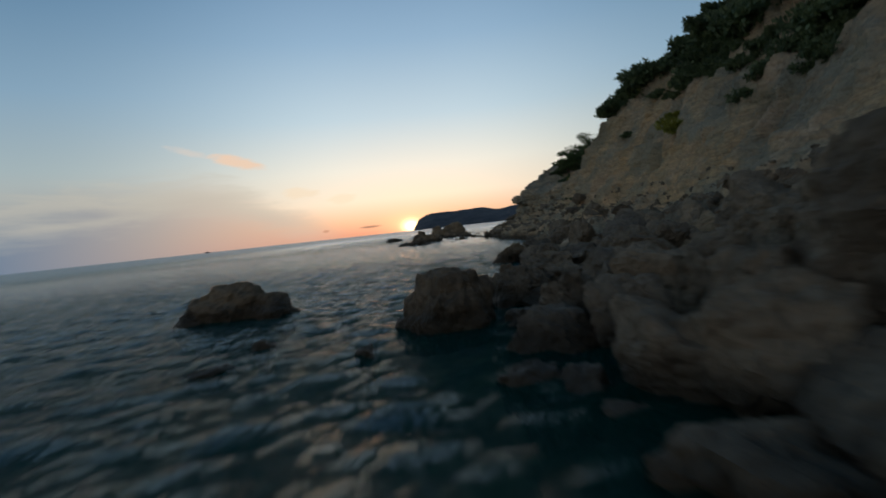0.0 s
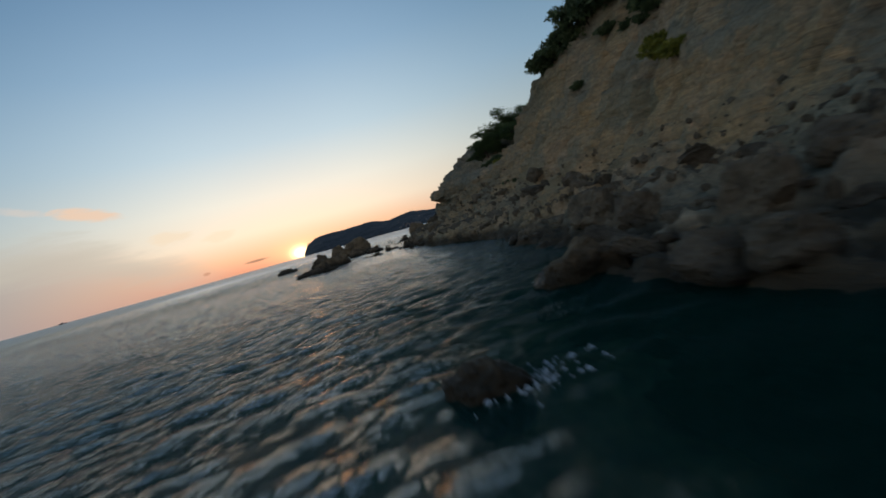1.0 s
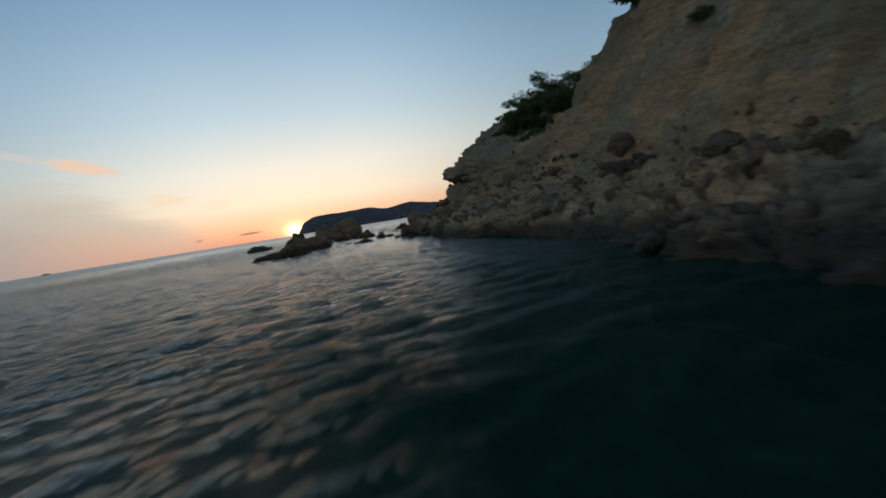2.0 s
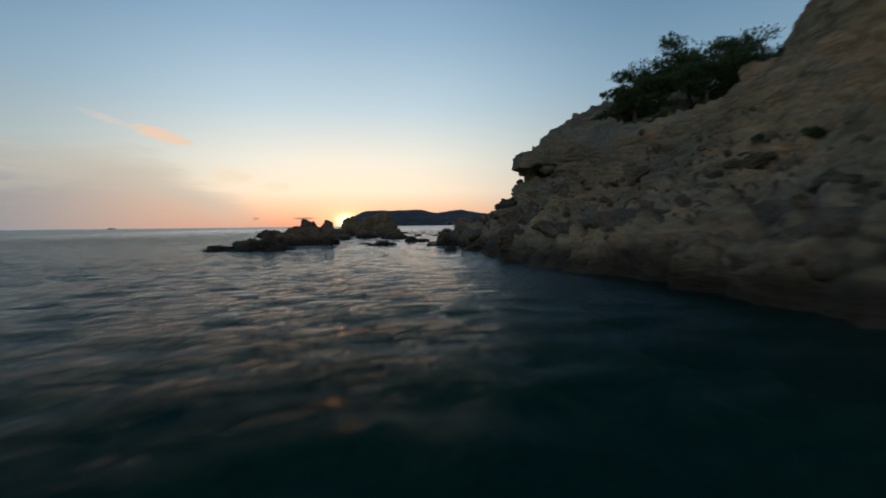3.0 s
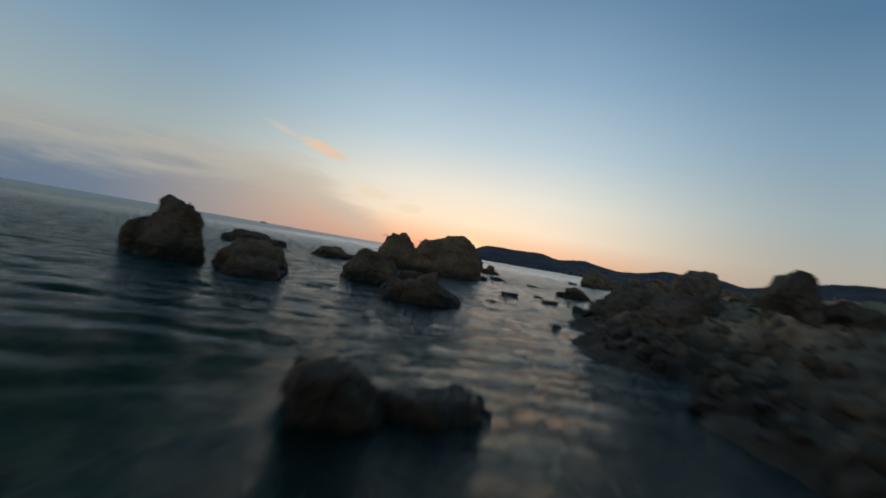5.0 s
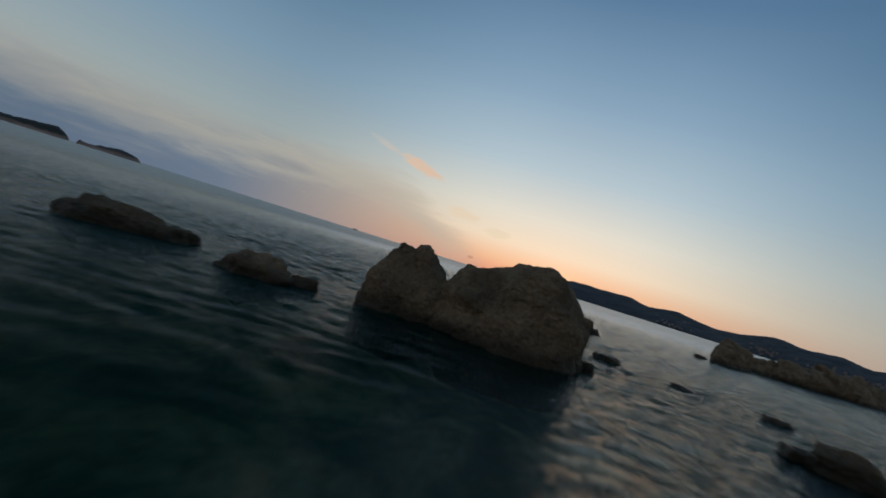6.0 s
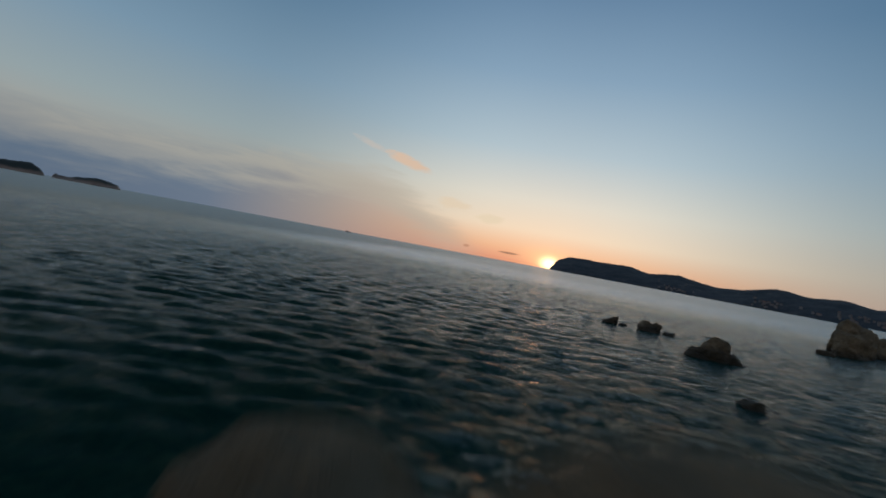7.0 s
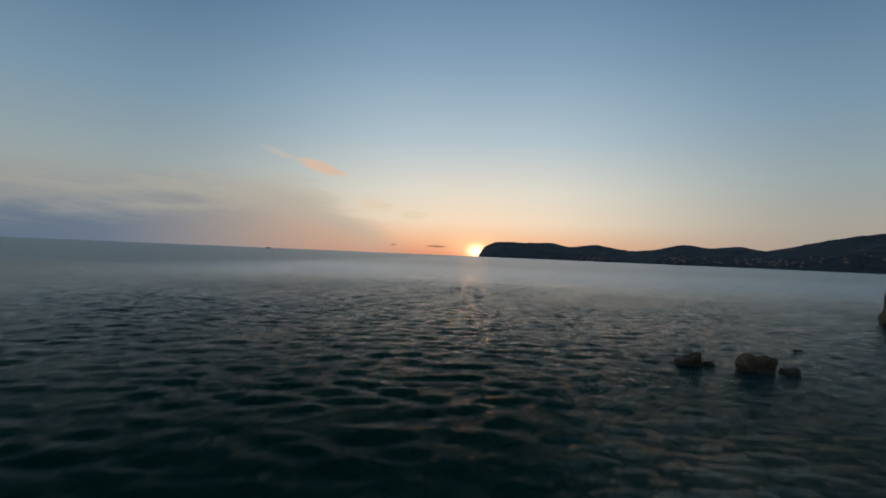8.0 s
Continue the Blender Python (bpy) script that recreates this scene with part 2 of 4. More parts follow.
def boulder_rock(n, tone=1.0, tint=(1, 1, 1, 1)):
    vec = place(n, True)
    world_z = n.add("ShaderNodeSeparateXYZ", [n.add("ShaderNodeNewGeometry").outputs["Position"]]).outputs[2]
    info = n.add("ShaderNodeObjectInfo").outputs["Random"]
    patch = n.noise(vec, 0.9, 5.0, 0.6, 0.5)
    grain = n.noise(vec, 7.0, 6.0, 0.68)
    pits = n.add("ShaderNodeTexVoronoi", {"Vector": vec, "Scale": 5.5, "Randomness": 1.0}).outputs[0]
    color = n.ramp(patch, [(0.28, (0.135 * tone, 0.107 * tone, 0.069 * tone, 1)), (0.5, (0.27 * tone, 0.212 * tone, 0.135 * tone, 1)), (0.72, (0.395 * tone, 0.315 * tone, 0.205 * tone, 1))])
    color = n.mix(1.0, color, n.ramp(info, [(0.0, (0.72, 0.74, 0.76, 1)), (0.5, (0.95, 0.93, 0.9, 1)), (1.0, (1.1, 1.05, 0.97, 1))]), "MULTIPLY")
    color = n.mix(1.0, color, tint, "MULTIPLY")
    lichen = n.span(n.noise(vec, 2.3, 5.0, 0.7), 0.58, 0.7)
    color = n.mix(n.math("MULTIPLY", lichen, 0.35), color, (0.30, 0.27, 0.20, 1))
    color = n.mix(1.0, color, n.ramp(grain, [(0.25, 0.55), (0.5, 1.0), (0.78, 1.3)]), "MULTIPLY")
    wet = n.span(n.math("ADD", world_z, n.math("MULTIPLY", n.math("SUBTRACT", patch, 0.5), 0.6)), 0.65, 0.15)
    color = n.mix(n.math("MULTIPLY", wet, 0.8), color, (0.03, 0.027, 0.018, 1))
    rough = n.math("SUBTRACT", 0.92, n.math("MULTIPLY", wet, 0.45))
    height = n.math("ADD", n.math("MULTIPLY", grain, 0.6), n.math("MULTIPLY", n.math("MINIMUM", pits, 0.5), 0.5))
    bump = n.add("ShaderNodeBump", {"Strength": 1.0, "Distance": 0.26, "Height": height}).outputs[0]
    return principled(n, color, rough, bump, Specular_IOR_Level=0.2)


def sea_water(n):
    vec = place(n)
    long_way = n.add("ShaderNodeVectorMath", [vec, (0.3, 1.6, 1.0)], operation="MULTIPLY").outputs[0]
    swell = n.noise(long_way, 1.9, 3.0, 0.5, 0.3)
    chop = n.noise(long_way, 5.2, 4.0, 0.6, 0.5)
    ripple = n.noise(long_way, 14.0, 3.0, 0.6, 0.4)
    # the open sea is ruffled by the breeze; the lee of the coast is smoother
    x, y = n.add("ShaderNodeSeparateXYZ", [vec]).outputs[:2]
    open_sea = n.math("MAXIMUM", n.span(y, 122.0, 330.0), n.span(x, -20.0, -140.0))
    near = n.math("SUBTRACT", 1.0, open_sea)
    # livelier off the first cove and past the point than in its lee
    lively = n.ramp(n.math("DIVIDE", y, 400.0), [(0.0, 1.0), (0.06, 1.0), (0.1, 0.62), (0.17, 0.6), (0.21, 1.0), (0.25, 0.95), (0.29, 0.75), (0.36, 0.7), (0.5, 0.5), (1.0, 0.3)])
    lively = n.math("MULTIPLY", lively, n.math("ADD", 0.3, n.math("MULTIPLY", n.span(x, -60.0, -12.0), 0.7)))
    # clearer and calmer over the shallows off the point
    shoal = n.math("MULTIPLY", n.math("MULTIPLY", n.span(y, 44.0, 54.0), n.span(y, 108.0, 96.0)), n.span(x, -1.0, 7.0))
    lively = n.math("MULTIPLY", lively, n.math("SUBTRACT", 1.0, n.math("MULTIPLY", shoal, 0.45)))
    height = n.math("ADD", n.math("ADD", n.math("MULTIPLY", swell, 0.06), n.math("MULTIPLY", chop, 0.34)), n.math("MULTIPLY", ripple, n.math("MULTIPLY", near, 0.2)))
    bump = n.add("ShaderNodeBump", {"Strength": n.math("MULTIPLY", lively, n.math("ADD", 0.2, n.math("MULTIPLY", near, 0.8))), "Distance": 0.32, "Height": height}).outputs[0]
    ruffled = n.math("ADD", 0.05, n.math("MULTIPLY", n.math("MAXIMUM", n.span(y, 140.0, 205.0), n.span(x, -20.0, -110.0)), 0.22))
    gloss = n.add("ShaderNodeBsdfGlossy", {"Color": (1, 1, 1, 1), "Roughness": ruffled, "Normal": bump}).outputs[0]
    body = n.add("ShaderNodeBsdfDiffuse", {"Color": (0.004, 0.046, 0.036, 1), "Normal": bump}).outputs[0]
    clear = n.add("ShaderNodeBsdfTransparent", {"Color": (0.55, 0.75, 0.66, 1)}).outputs[0]
    deep = n.add("ShaderNodeMixShader", [n.math("ADD", 0.45, n.math("MULTIPLY", shoal, 0.4)), body, clear]).outputs[0]
    fresnel = n.add("ShaderNodeFresnel", {"IOR": 1.333, "Normal": bump}).outputs[0]
    # gloss hand-set: cut at steep views like a polarising filter, lifted by place below
    calm = n.add("ShaderNodeFresnel", {"IOR": 1.333}).outputs[0]
    # brighter reflection painted in off the cove, beside the point and past it
    cove = n.math("MULTIPLY", n.math("MULTIPLY", n.span(y, 44.0, 30.0), n.span(x, 2.4, -1.3)), n.math("ADD", 0.5, n.math("MULTIPLY", n.span(y, 7.0, 16.0), 0.3)))
    point = n.math("MULTIPLY", n.math("MULTIPLY", n.span(y, 52.0, 70.0), n.span(y, 103.0, 96.0)), n.math("MULTIPLY", n.span(x, 6.6, 9.0), 0.56))
    beyond = n.math("MULTIPLY", n.math("MULTIPLY", n.span(y, 101.0, 105.0), n.span(y, 140.0, 120.0)), n.math("MULTIPLY", n.span(x, 1.0, 5.5), 0.34))
    gloss_lift = n.math("ADD", n.math("ADD", cove, point), beyond)
    steep = n.span(calm, 0.045, 0.47)
    # reflection painted darker in a patch of water seaward of the point
    gloss_cut = n.math("MULTIPLY", n.math("MULTIPLY", n.span(y, 48.0, 58.0), n.span(y, 99.0, 92.0)), n.math("MULTIPLY", n.span(x, 8.6, 6.0), 0.62))
    steep = n.math("MULTIPLY", steep, n.math("SUBTRACT", 1.0, n.math("MULTIPLY", gloss_cut, n.math("SUBTRACT", 1.0, steep))))
    fresnel = n.math("MULTIPLY", fresnel, n.math("MAXIMUM", steep, gloss_lift))
    # reflection dimmed by distance from the coast, to tone down the pale horizon band
    offshore_dim = n.math("MAXIMUM", n.math("MULTIPLY", open_sea, 0.45), n.math("MULTIPLY", n.span(x, -18.0, -75.0), 0.53))
    shine = n.math("MULTIPLY", fresnel, n.math("SUBTRACT", 1.0, offshore_dim))
    return n.add("ShaderNodeMixShader", [shine, deep, gloss]).outputs[0]


def sea_floor(n):
    vec = place(n)
    patch = n.noise(vec, 0.45, 5.0, 0.6, 0.6)
    grain = n.noise(vec, 3.0, 5.0, 0.6)
    color = n.ramp(patch, [(0.38, (0.05, 0.1, 0.08, 1)), (0.5, (0.2, 0.19, 0.13, 1)), (0.62, (0.4, 0.3, 0.18, 1))])
    color = n.mix(1.0, color, n.ramp(grain, [(0.3, 0.6), (0.7, 1.3)]), "MULTIPLY")
    return principled(n, color, 0.9)


def bark(n):
    vec = place(n)
    grain = n.noise(n.add("ShaderNodeVectorMath", [vec, (9.0, 9.0, 2.0)], operation="MULTIPLY").outputs[0], 1.5, 5.0, 0.65)
    color = n.ramp(grain, [(0.3, (0.05, 0.036, 0.026, 1)), (0.55, (0.12, 0.09, 0.065, 1)), (0.75, (0.2, 0.16, 0.12, 1))])
    bump = n.add("ShaderNodeBump", {"Strength": 0.8, "Distance": 0.03, "Height": grain}).outputs[0]
    return principled(n, color, 0.9, bump)


def leaves(low, high):
    def build(n):
        grow = n.add("ShaderNodeNewGeometry").outputs["Random Per Island"]
        big = n.noise(place(n), 1.4, 3.0, 0.5)
        color = n.mix(n.math("ADD", n.math("MULTIPLY", grow, 0.6), n.math("MULTIPLY", n.span(big, 0.35, 0.65), 0.4)), (*low, 1), (*high, 1))
        front = principled(n, color, 0.65)
        thin = n.add("ShaderNodeBsdfTranslucent", {"Color": color}).outputs[0]
        return n.add("ShaderNodeMixShader", [0.25, front, thin]).outputs[0]
    return build


def far_land(n):
    vec = place(n)
    wood = n.noise(vec, 0.012, 6.0, 0.6)
    scrub = n.noise(vec, 0.06, 5.0, 0.6)
    color = n.ramp(wood, [(0.35, (0.022, 0.030, 0.036, 1)), (0.55, (0.04, 0.046, 0.05, 1)), (0.72, (0.085, 0.08, 0.075, 1))])
    color = n.mix(1.0, color, n.ramp(scrub, [(0.3, 0.6), (0.7, 1.4)]), "MULTIPLY")
    return principled(n, color, 0.95)


def far_cliff(n):
    vec = place(n)
    z = n.add("ShaderNodeSeparateXYZ", [vec]).outputs[2]
    wood = n.noise(vec, 0.05, 6.0, 0.62)
    top = n.span(n.math("ADD", z, n.math("MULTIPLY", wood, 14.0)), 10.0, 17.0)
    rock = n.ramp(wood, [(0.35, (0.16, 0.115, 0.085, 1)), (0.65, (0.36, 0.26, 0.19, 1))])
    return principled(n, n.mix(top, rock, (0.03, 0.04, 0.035, 1)), 0.95)


def plain(color, rough, spread=0.15):
    def build(n):
        stain = n.noise(place(n), 2.0, 4.0, 0.6)
        lo, hi = tuple(c * (1 - spread) for c in color), tuple(min(1.0, c * (1 + spread)) for c in color)
        return principled(n, n.ramp(stain, [(0.3, (*lo, 1)), (0.7, (*hi, 1))]), rough)
    return build


MAT_CLIFF = material("cliff_rock", cliff_rock)
MAT_BOULDER = material("boulder_rock", lambda n: boulder_rock(n, 0.74, (0.93, 1.0, 1.1, 1)))
MAT_SEA_ROCK = material("sea_rock", lambda n: boulder_rock(n, 0.66))
MAT_WATER = material("sea_water", sea_water)
MAT_FLOOR = material("sea_floor", sea_floor)
MAT_BARK = material("bark", bark)
MAT_PINE = material("pine_needles", leaves((0.036, 0.066, 0.022), (0.13, 0.19, 0.058)))
MAT_SHRUB = material("shrub_leaves", leaves((0.042, 0.068, 0.027), (0.15, 0.2, 0.08)))
MAT_BROOM = material("broom_leaves", leaves((0.12, 0.14, 0.015), (0.34, 0.32, 0.04)))
MAT_FAR = material("far_woodland", far_land)
MAT_ISLAND = material("island_rock", far_cliff)
MAT_WALL = material("house_render", plain((0.2, 0.185, 0.17), 0.9))
MAT_TILE = material("roof_tile", plain((0.25, 0.13, 0.09), 0.9))
MAT_HULL = material("boat_hull", plain((0.09, 0.1, 0.12), 0.5))
MAT_CABIN = material("boat_cabin", plain((0.35, 0.35, 0.36), 0.5))
MAT_FOAM = material("sea_foam", plain((0.4, 0.45, 0.48), 0.7))

# ---------------------------------------------------------------- the sea


def stretched(inner_lo, inner_hi, step, lo, hi, grow=1.13):
    """Even steps between two values, then ever longer ones out to the ends."""
    mid = np.arange(inner_lo, inner_hi + step / 2, step)
    right, left, s = [mid[-1]], [mid[0]], step
    while right[-1] < hi:
        s *= grow
        right.append(min(hi, right[-1] + s))
    s = step
    while left[-1] > lo:
        s *= grow
        left.append(max(lo, left[-1] - s))
    return np.concatenate([left[:0:-1], mid, right[1:]])


def wave_height(x, y):
    rng = np.random.RandomState(7)
    h = np.zeros_like(x)
    p = np.stack([x * 0.12, y * 0.12, 0 * x], -1)
    gust = 0.8 + 0.25 * value_noise(p, 5)
    bend = 1.6 * value_noise(p * 0.8 + 9.0, 6)
    for k in range(26):
        length = 0.42 * 1.055 ** k
        turn = radians(100 + rng.normal(0, 24))
        amp = 0.0066 * length ** 0.55
        s = (x * math.cos(turn) + y * math.sin(turn)) * 2 * math.pi / length + rng.uniform(0, 6.28) + bend * 2.2
        h += amp * (np.sin(s) + 0.2 * np.cos(2 * s))
    # the sea is livelier off the first cove and in open water than in the lee of the point
    return h * gust * np.interp(y, [0, 26, 42, 66, 80, 98, 112, 135, 180], [1.25, 1.25, 0.7, 0.7, 0.85, 1.05, 1.35, 1.25, 0.7]) * np.interp(x, [-26, -8, 6, 9], [0.7, 1.0, 1.0, 0.75])


def build_sea():
    xs = stretched(-26.0, 22.0, 0.16, -4600.0, 4600.0)
    ys = stretched(-3.0, 180.0, 0.16, -4600.0, 4850.0)
    gx, gy = np.meshgrid(xs, ys, indexing="ij")
    x, y = gx.ravel(), gy.ravel()
    far = np.maximum(np.maximum(-26 - x, x - 22), np.maximum(-3 - y, y - 180))
    z = wave_height(x, y) * np.clip(1 - far / 200.0, 0, 1) ** 2
    me = mesh_from("sea", np.stack([x, y, z], -1), grid_faces(len(xs), len(ys)), MAT_WATER)
    tagged(new("water", me), "choppy dark teal sea under a low sun", "sea", kind="structure")


def build_sea_floor():
    xs, ys = stretched(-60.0, 60.0, 1.0, -4700.0, 4700.0, 1.3), stretched(-30.0, 190.0, 1.0, -4700.0, 4900.0, 1.3)
    gx, gy = np.meshgrid(xs, ys, indexing="ij")
    p = np.stack([gx.ravel(), gy.ravel(), 0 * gx.ravel()], -1)
    shore = np.interp(p[:, 1], [-30, 20, 45, 65, 80, 100, 130, 190], [2, 4, 9, 10, 12, 18, 30, 60])
    out = np.clip(shore - p[:, 0], -6, 60)
    z = -0.7 - 0.06 * np.maximum(out, 0) + 0.75 * fbm(p, 0.35, 4, 31) + 0.5 * np.clip(fbm(p, 0.9, 3, 37), 0, 1)
    p[:, 2] = np.minimum(z, -0.4)
    me = mesh_from("sea_floor", p, grid_faces(len(xs), len(ys)), MAT_FLOOR)
    tagged(new("seabed", me), "dark weedy seabed of stones and sand", "seabed", kind="structure")


build_sea()
build_sea_floor()

# ---------------------------------------------------------------- the coast


def eased(at, table, column, width=1.2):
    """A column of a table, laid along `at` and rounded off over a few metres."""
    ys = [row[0] for row in table]
    taps = np.linspace(-width, width, 9)
    weight = np.exp(-(taps / width * 1.6) ** 2)
    return sum(w * np.interp(at + t, ys, [row[column] for row in table]) for t, w in zip(taps, weight)) / weight.sum()


# y, x of the cliff's base, width of the apron before it, height and depth of the face, its curve, bedding
SLOPE = [
    (-40, 10.5, 8.0, 17.0, 15.0, 0.62, 0.25),
    (5, 11.2, 8.0, 13.0, 13.0, 0.62, 0.25),
    (20, 12.0, 7.0, 12.6, 12.5, 0.56, 0.3),
    (33, 12.9, 4.8, 13.2, 12.2, 0.55, 0.35),
    (38, 13.5, 4.0, 14.0, 11.8, 0.57, 0.4),
    (42, 13.9, 3.6, 14.8, 10.8, 0.68, 0.45),
    (48, 14.4, 4.4, 12.6, 8.2, 0.64, 0.6),
    (51, 14.5, 5.0, 9.7, 6.2, 0.7, 0.7),
]
POINT = [
    (54, 14.6, 5.0, 5.7, 4.0, 0.8, 0.8),
    (57, 14.5, 4.8, 4.8, 3.1, 0.8, 0.9),
    (60, 14.0, 3.6, 4.7, 2.2, 0.85, 1.0),
    (62, 13.3, 2.5, 5.1, 2.1, 0.9, 1.0),
    (63.6, 12.68, 1.9, 5.65, 3.3, 1.1, 1.0),
    (65.5, 13.15, 1.9, 6.3, 4.1, 1.1, 1.0),
    (68, 14.9, 2.2, 7.5, 4.3, 1.1, 1.0),
    (71, 17.3, 3.0, 9.2, 3.8, 1.0, 1.0),
    (75, 27.0, 4.0, 9.8, 4.8, 0.9, 0.9),
    (80, 42.0, 5.0, 10.0, 5.0, 0.8, 0.8),
    (90, 80.0, 6.0, 12.0, 6.0, 0.8, 0.6),
]
COAST = SLOPE + POINT


def build_cliff():
    v = np.concatenate([np.linspace(0, 1, 250), [1.1, 1.3, 1.7, 2.6, 4.5]])
    u = np.concatenate([np.arange(-40, 8, 0.45), np.arange(8, 30, 0.18), np.arange(30, 72, 0.12), np.arange(72, 90, 0.4)])
    base, apron, top, depth, curve, beds = (eased(u, COAST, k)[:, None] for k in range(1, 7))
    a = np.clip(v / 0.25, 0, 1)[None]
    f = np.clip((v - 0.25) / 0.55, 0, 1)[None]
    c = np.clip((v - 0.8) / 0.2, 0, 1)[None]
    inland = np.clip(v - 1, 0, 9)[None] * 120
    d = -(apron + 2.2) * (1 - a) + depth * f ** curve + 34.0 * c ** 1.6 + inland
    rise_in = np.interp(u, [-40, 38, 44, 70, 76], [1.0, 1.0, 0.45, 0.45, 1.0])[:, None]
    shelf = 1 + d / apron
    z = np.where(v[None] < 0.25, 1.5 * np.where(shelf > 0, np.clip(shelf, 1e-6, 1) ** rise_in, shelf * 2), 1.5 + (top - 1.5) * f)
    rise = np.interp(u, [-40, 40, 45, 50, 54, 57, 60, 64, 68, 90], [0.12, 0.12, 0.34, 0.56, 0.5, 0.38, 0.29, 0.25, 0.28, 0.2])[:, None]
    z = z + rise * 34.0 * c ** 1.6 * (1 - 0.35 * c) + 0.06 * inland
    # the overhanging nose of the point
    lean = np.exp(-((u - 63.8) / 2.2) ** 2)[:, None]
    d = d - lean * (1.15 * np.exp(-((z - 4.5) / 0.55) ** 2) - 1.05 * np.exp(-((z - 3.5) / 0.45) ** 2) - 0.75 * np.exp(-((z - 2.4) / 0.7) ** 2) + 0.5 * np.exp(-((z - 6.4) / 0.45) ** 2))
    x, y = base + d, u[:, None] + 0 * d
    y = y - 0.22 * np.clip(u[:, None] - 68, 0, 30) * np.clip(d, 0, 40) / 20
    pos = np.stack([x, y, z], -1)
    du, dv = np.gradient(pos, axis=0), np.gradient(pos, axis=1)
    normal = np.cross(dv, du)
    normal /= np.linalg.norm(normal, axis=-1, keepdims=True) + 1e-9
    normal *= np.sign((normal * [-0.6, 0, 0.8]).sum(-1, keepdims=True))
    p = pos.reshape(-1, 3)
    face = (np.clip(f * 8, 0, 1) * (1 - np.clip(c * 3, 0, 0.75)) + 0 * u[:, None]).ravel()
    bed = (beds + 0 * v[None]).ravel() * face
    level = p[:, 2] + 0.06 * p[:, 1] + 0.7 * fbm(p, 0.16, 2, 3)
    cell = np.floor(level / 0.34)
    frac = level / 0.34 - cell
    zero = np.zeros(len(p), np.int64)
    hard = lattice(cell.astype(np.int64), np.floor(p[:, 1] / 3.5 + 0.6 * fbm(p, 0.4, 2, 8)).astype(np.int64), zero, 11)
    hard2 = lattice(cell.astype(np.int64) + 1, np.floor(p[:, 1] / 3.5 + 0.6 * fbm(p, 0.4, 2, 8)).astype(np.int64), zero, 11)
    step = hard + (hard2 - hard) * np.clip((frac - 0.72) / 0.28, 0, 1)
    thin = np.floor(level / 0.13)
    fine = lattice(thin.astype(np.int64), np.floor(p[:, 1] / 1.3 + fbm(p, 0.8, 2, 18)).astype(np.int64), zero, 13) - 0.5
    broken = 0.6 + 0.5 * fbm(p, 0.6, 3, 21)
    earthy = 1 - 0.5 * np.clip((49 - p[:, 1]) / 6, 0, 1) * np.clip((p[:, 2] - 3.0) / 3, 0, 1)
    move = (bed * (step - 0.5) * 0.62 * broken + face * 0.13 * fine) * earthy
    block = np.round(3 * fbm(p * [1, 1, 1.3], 0.55, 2, 61)) / 3
    block2 = np.round(3 * fbm(p * [1, 1, 1.5] + 5, 1.3, 2, 63)) / 3
    # the slope south of the point is smoother, worn earth with rills; its foot and the point are broken rock
    slope = np.clip((53 - p[:, 1]) / 5, 0, 1) * np.clip((p[:, 2] - 2.6 - 0.9 * fbm(p, 0.25, 3, 27)) / 1.6, 0, 1)
    loose = (1.25 - 0.55 * bed) * (1 - 0.72 * slope)
    low = (1 - face) * np.clip(p[:, 2] * 0.8 + 0.7, 0.3, 1)
    move += face * (0.8 * fbm(p, 0.17, 4, 1) + 0.55 * (fbm(p, 0.42, 5, 2, ridged=True) - 0.45) * loose + (0.24 * block + 0.16 * block2) * loose)
    move += face * (0.3 - 0.16 * slope) * (fbm(p * [0.5, 0.5, 2.4], 0.95, 5, 91, 0.6, ridged=True) - 0.4)
    move += face * slope * (0.9 * (fbm(p * [0.16, 1, 0.16], 0.42, 3, 95, ridged=True) - 0.3) + 0.42 * (fbm(p * [0.2, 1, 0.3], 1.15, 4, 97, ridged=True) - 0.3))
    ledge = np.clip(fbm(p * [0.3, 0.3, 1.0], 0.5, 2, 99) * 3 - 0.4, 0, 1)
    move += face * slope * 0.5 * ledge
    move += low * (0.6 * block + 0.4 * block2 + 0.5 * fbm(p, 0.8, 4, 6, ridged=True) - 0.25)
    move += (0.22 + 0.1 * face) * earthy * (1 - 0.55 * slope) * (fbm(p * [1, 1, 1.6], 1.7, 4, 4, ridged=True) - 0.3)
    move += 0.22 * face + low * (0.4 * (step - 0.5) + 0.75 * (fbm(p * [1, 1, 1.5], 0.9, 5, 93, 0.6, ridged=True) - 0.35))
    gully = np.clip(fbm(p * [0.25, 1, 0.12], 0.5, 3, 41), 0, 1) * face * np.clip((52 - p[:, 1]) / 12, 0, 1)
    move -= 1.8 * gully
    edge = np.clip(p[:, 2] / 0.8, 0.7, 1)
    p = p + normal.reshape(-1, 3) * (move * edge)[:, None]
    me = mesh_from("cliff", p, grid_faces(len(u), len(v))[:, ::-1], MAT_CLIFF)
    tagged(new("ground", me), "eroded bedded limestone sea cliff with earthy slope", "cliff", kind="structure")
    return me


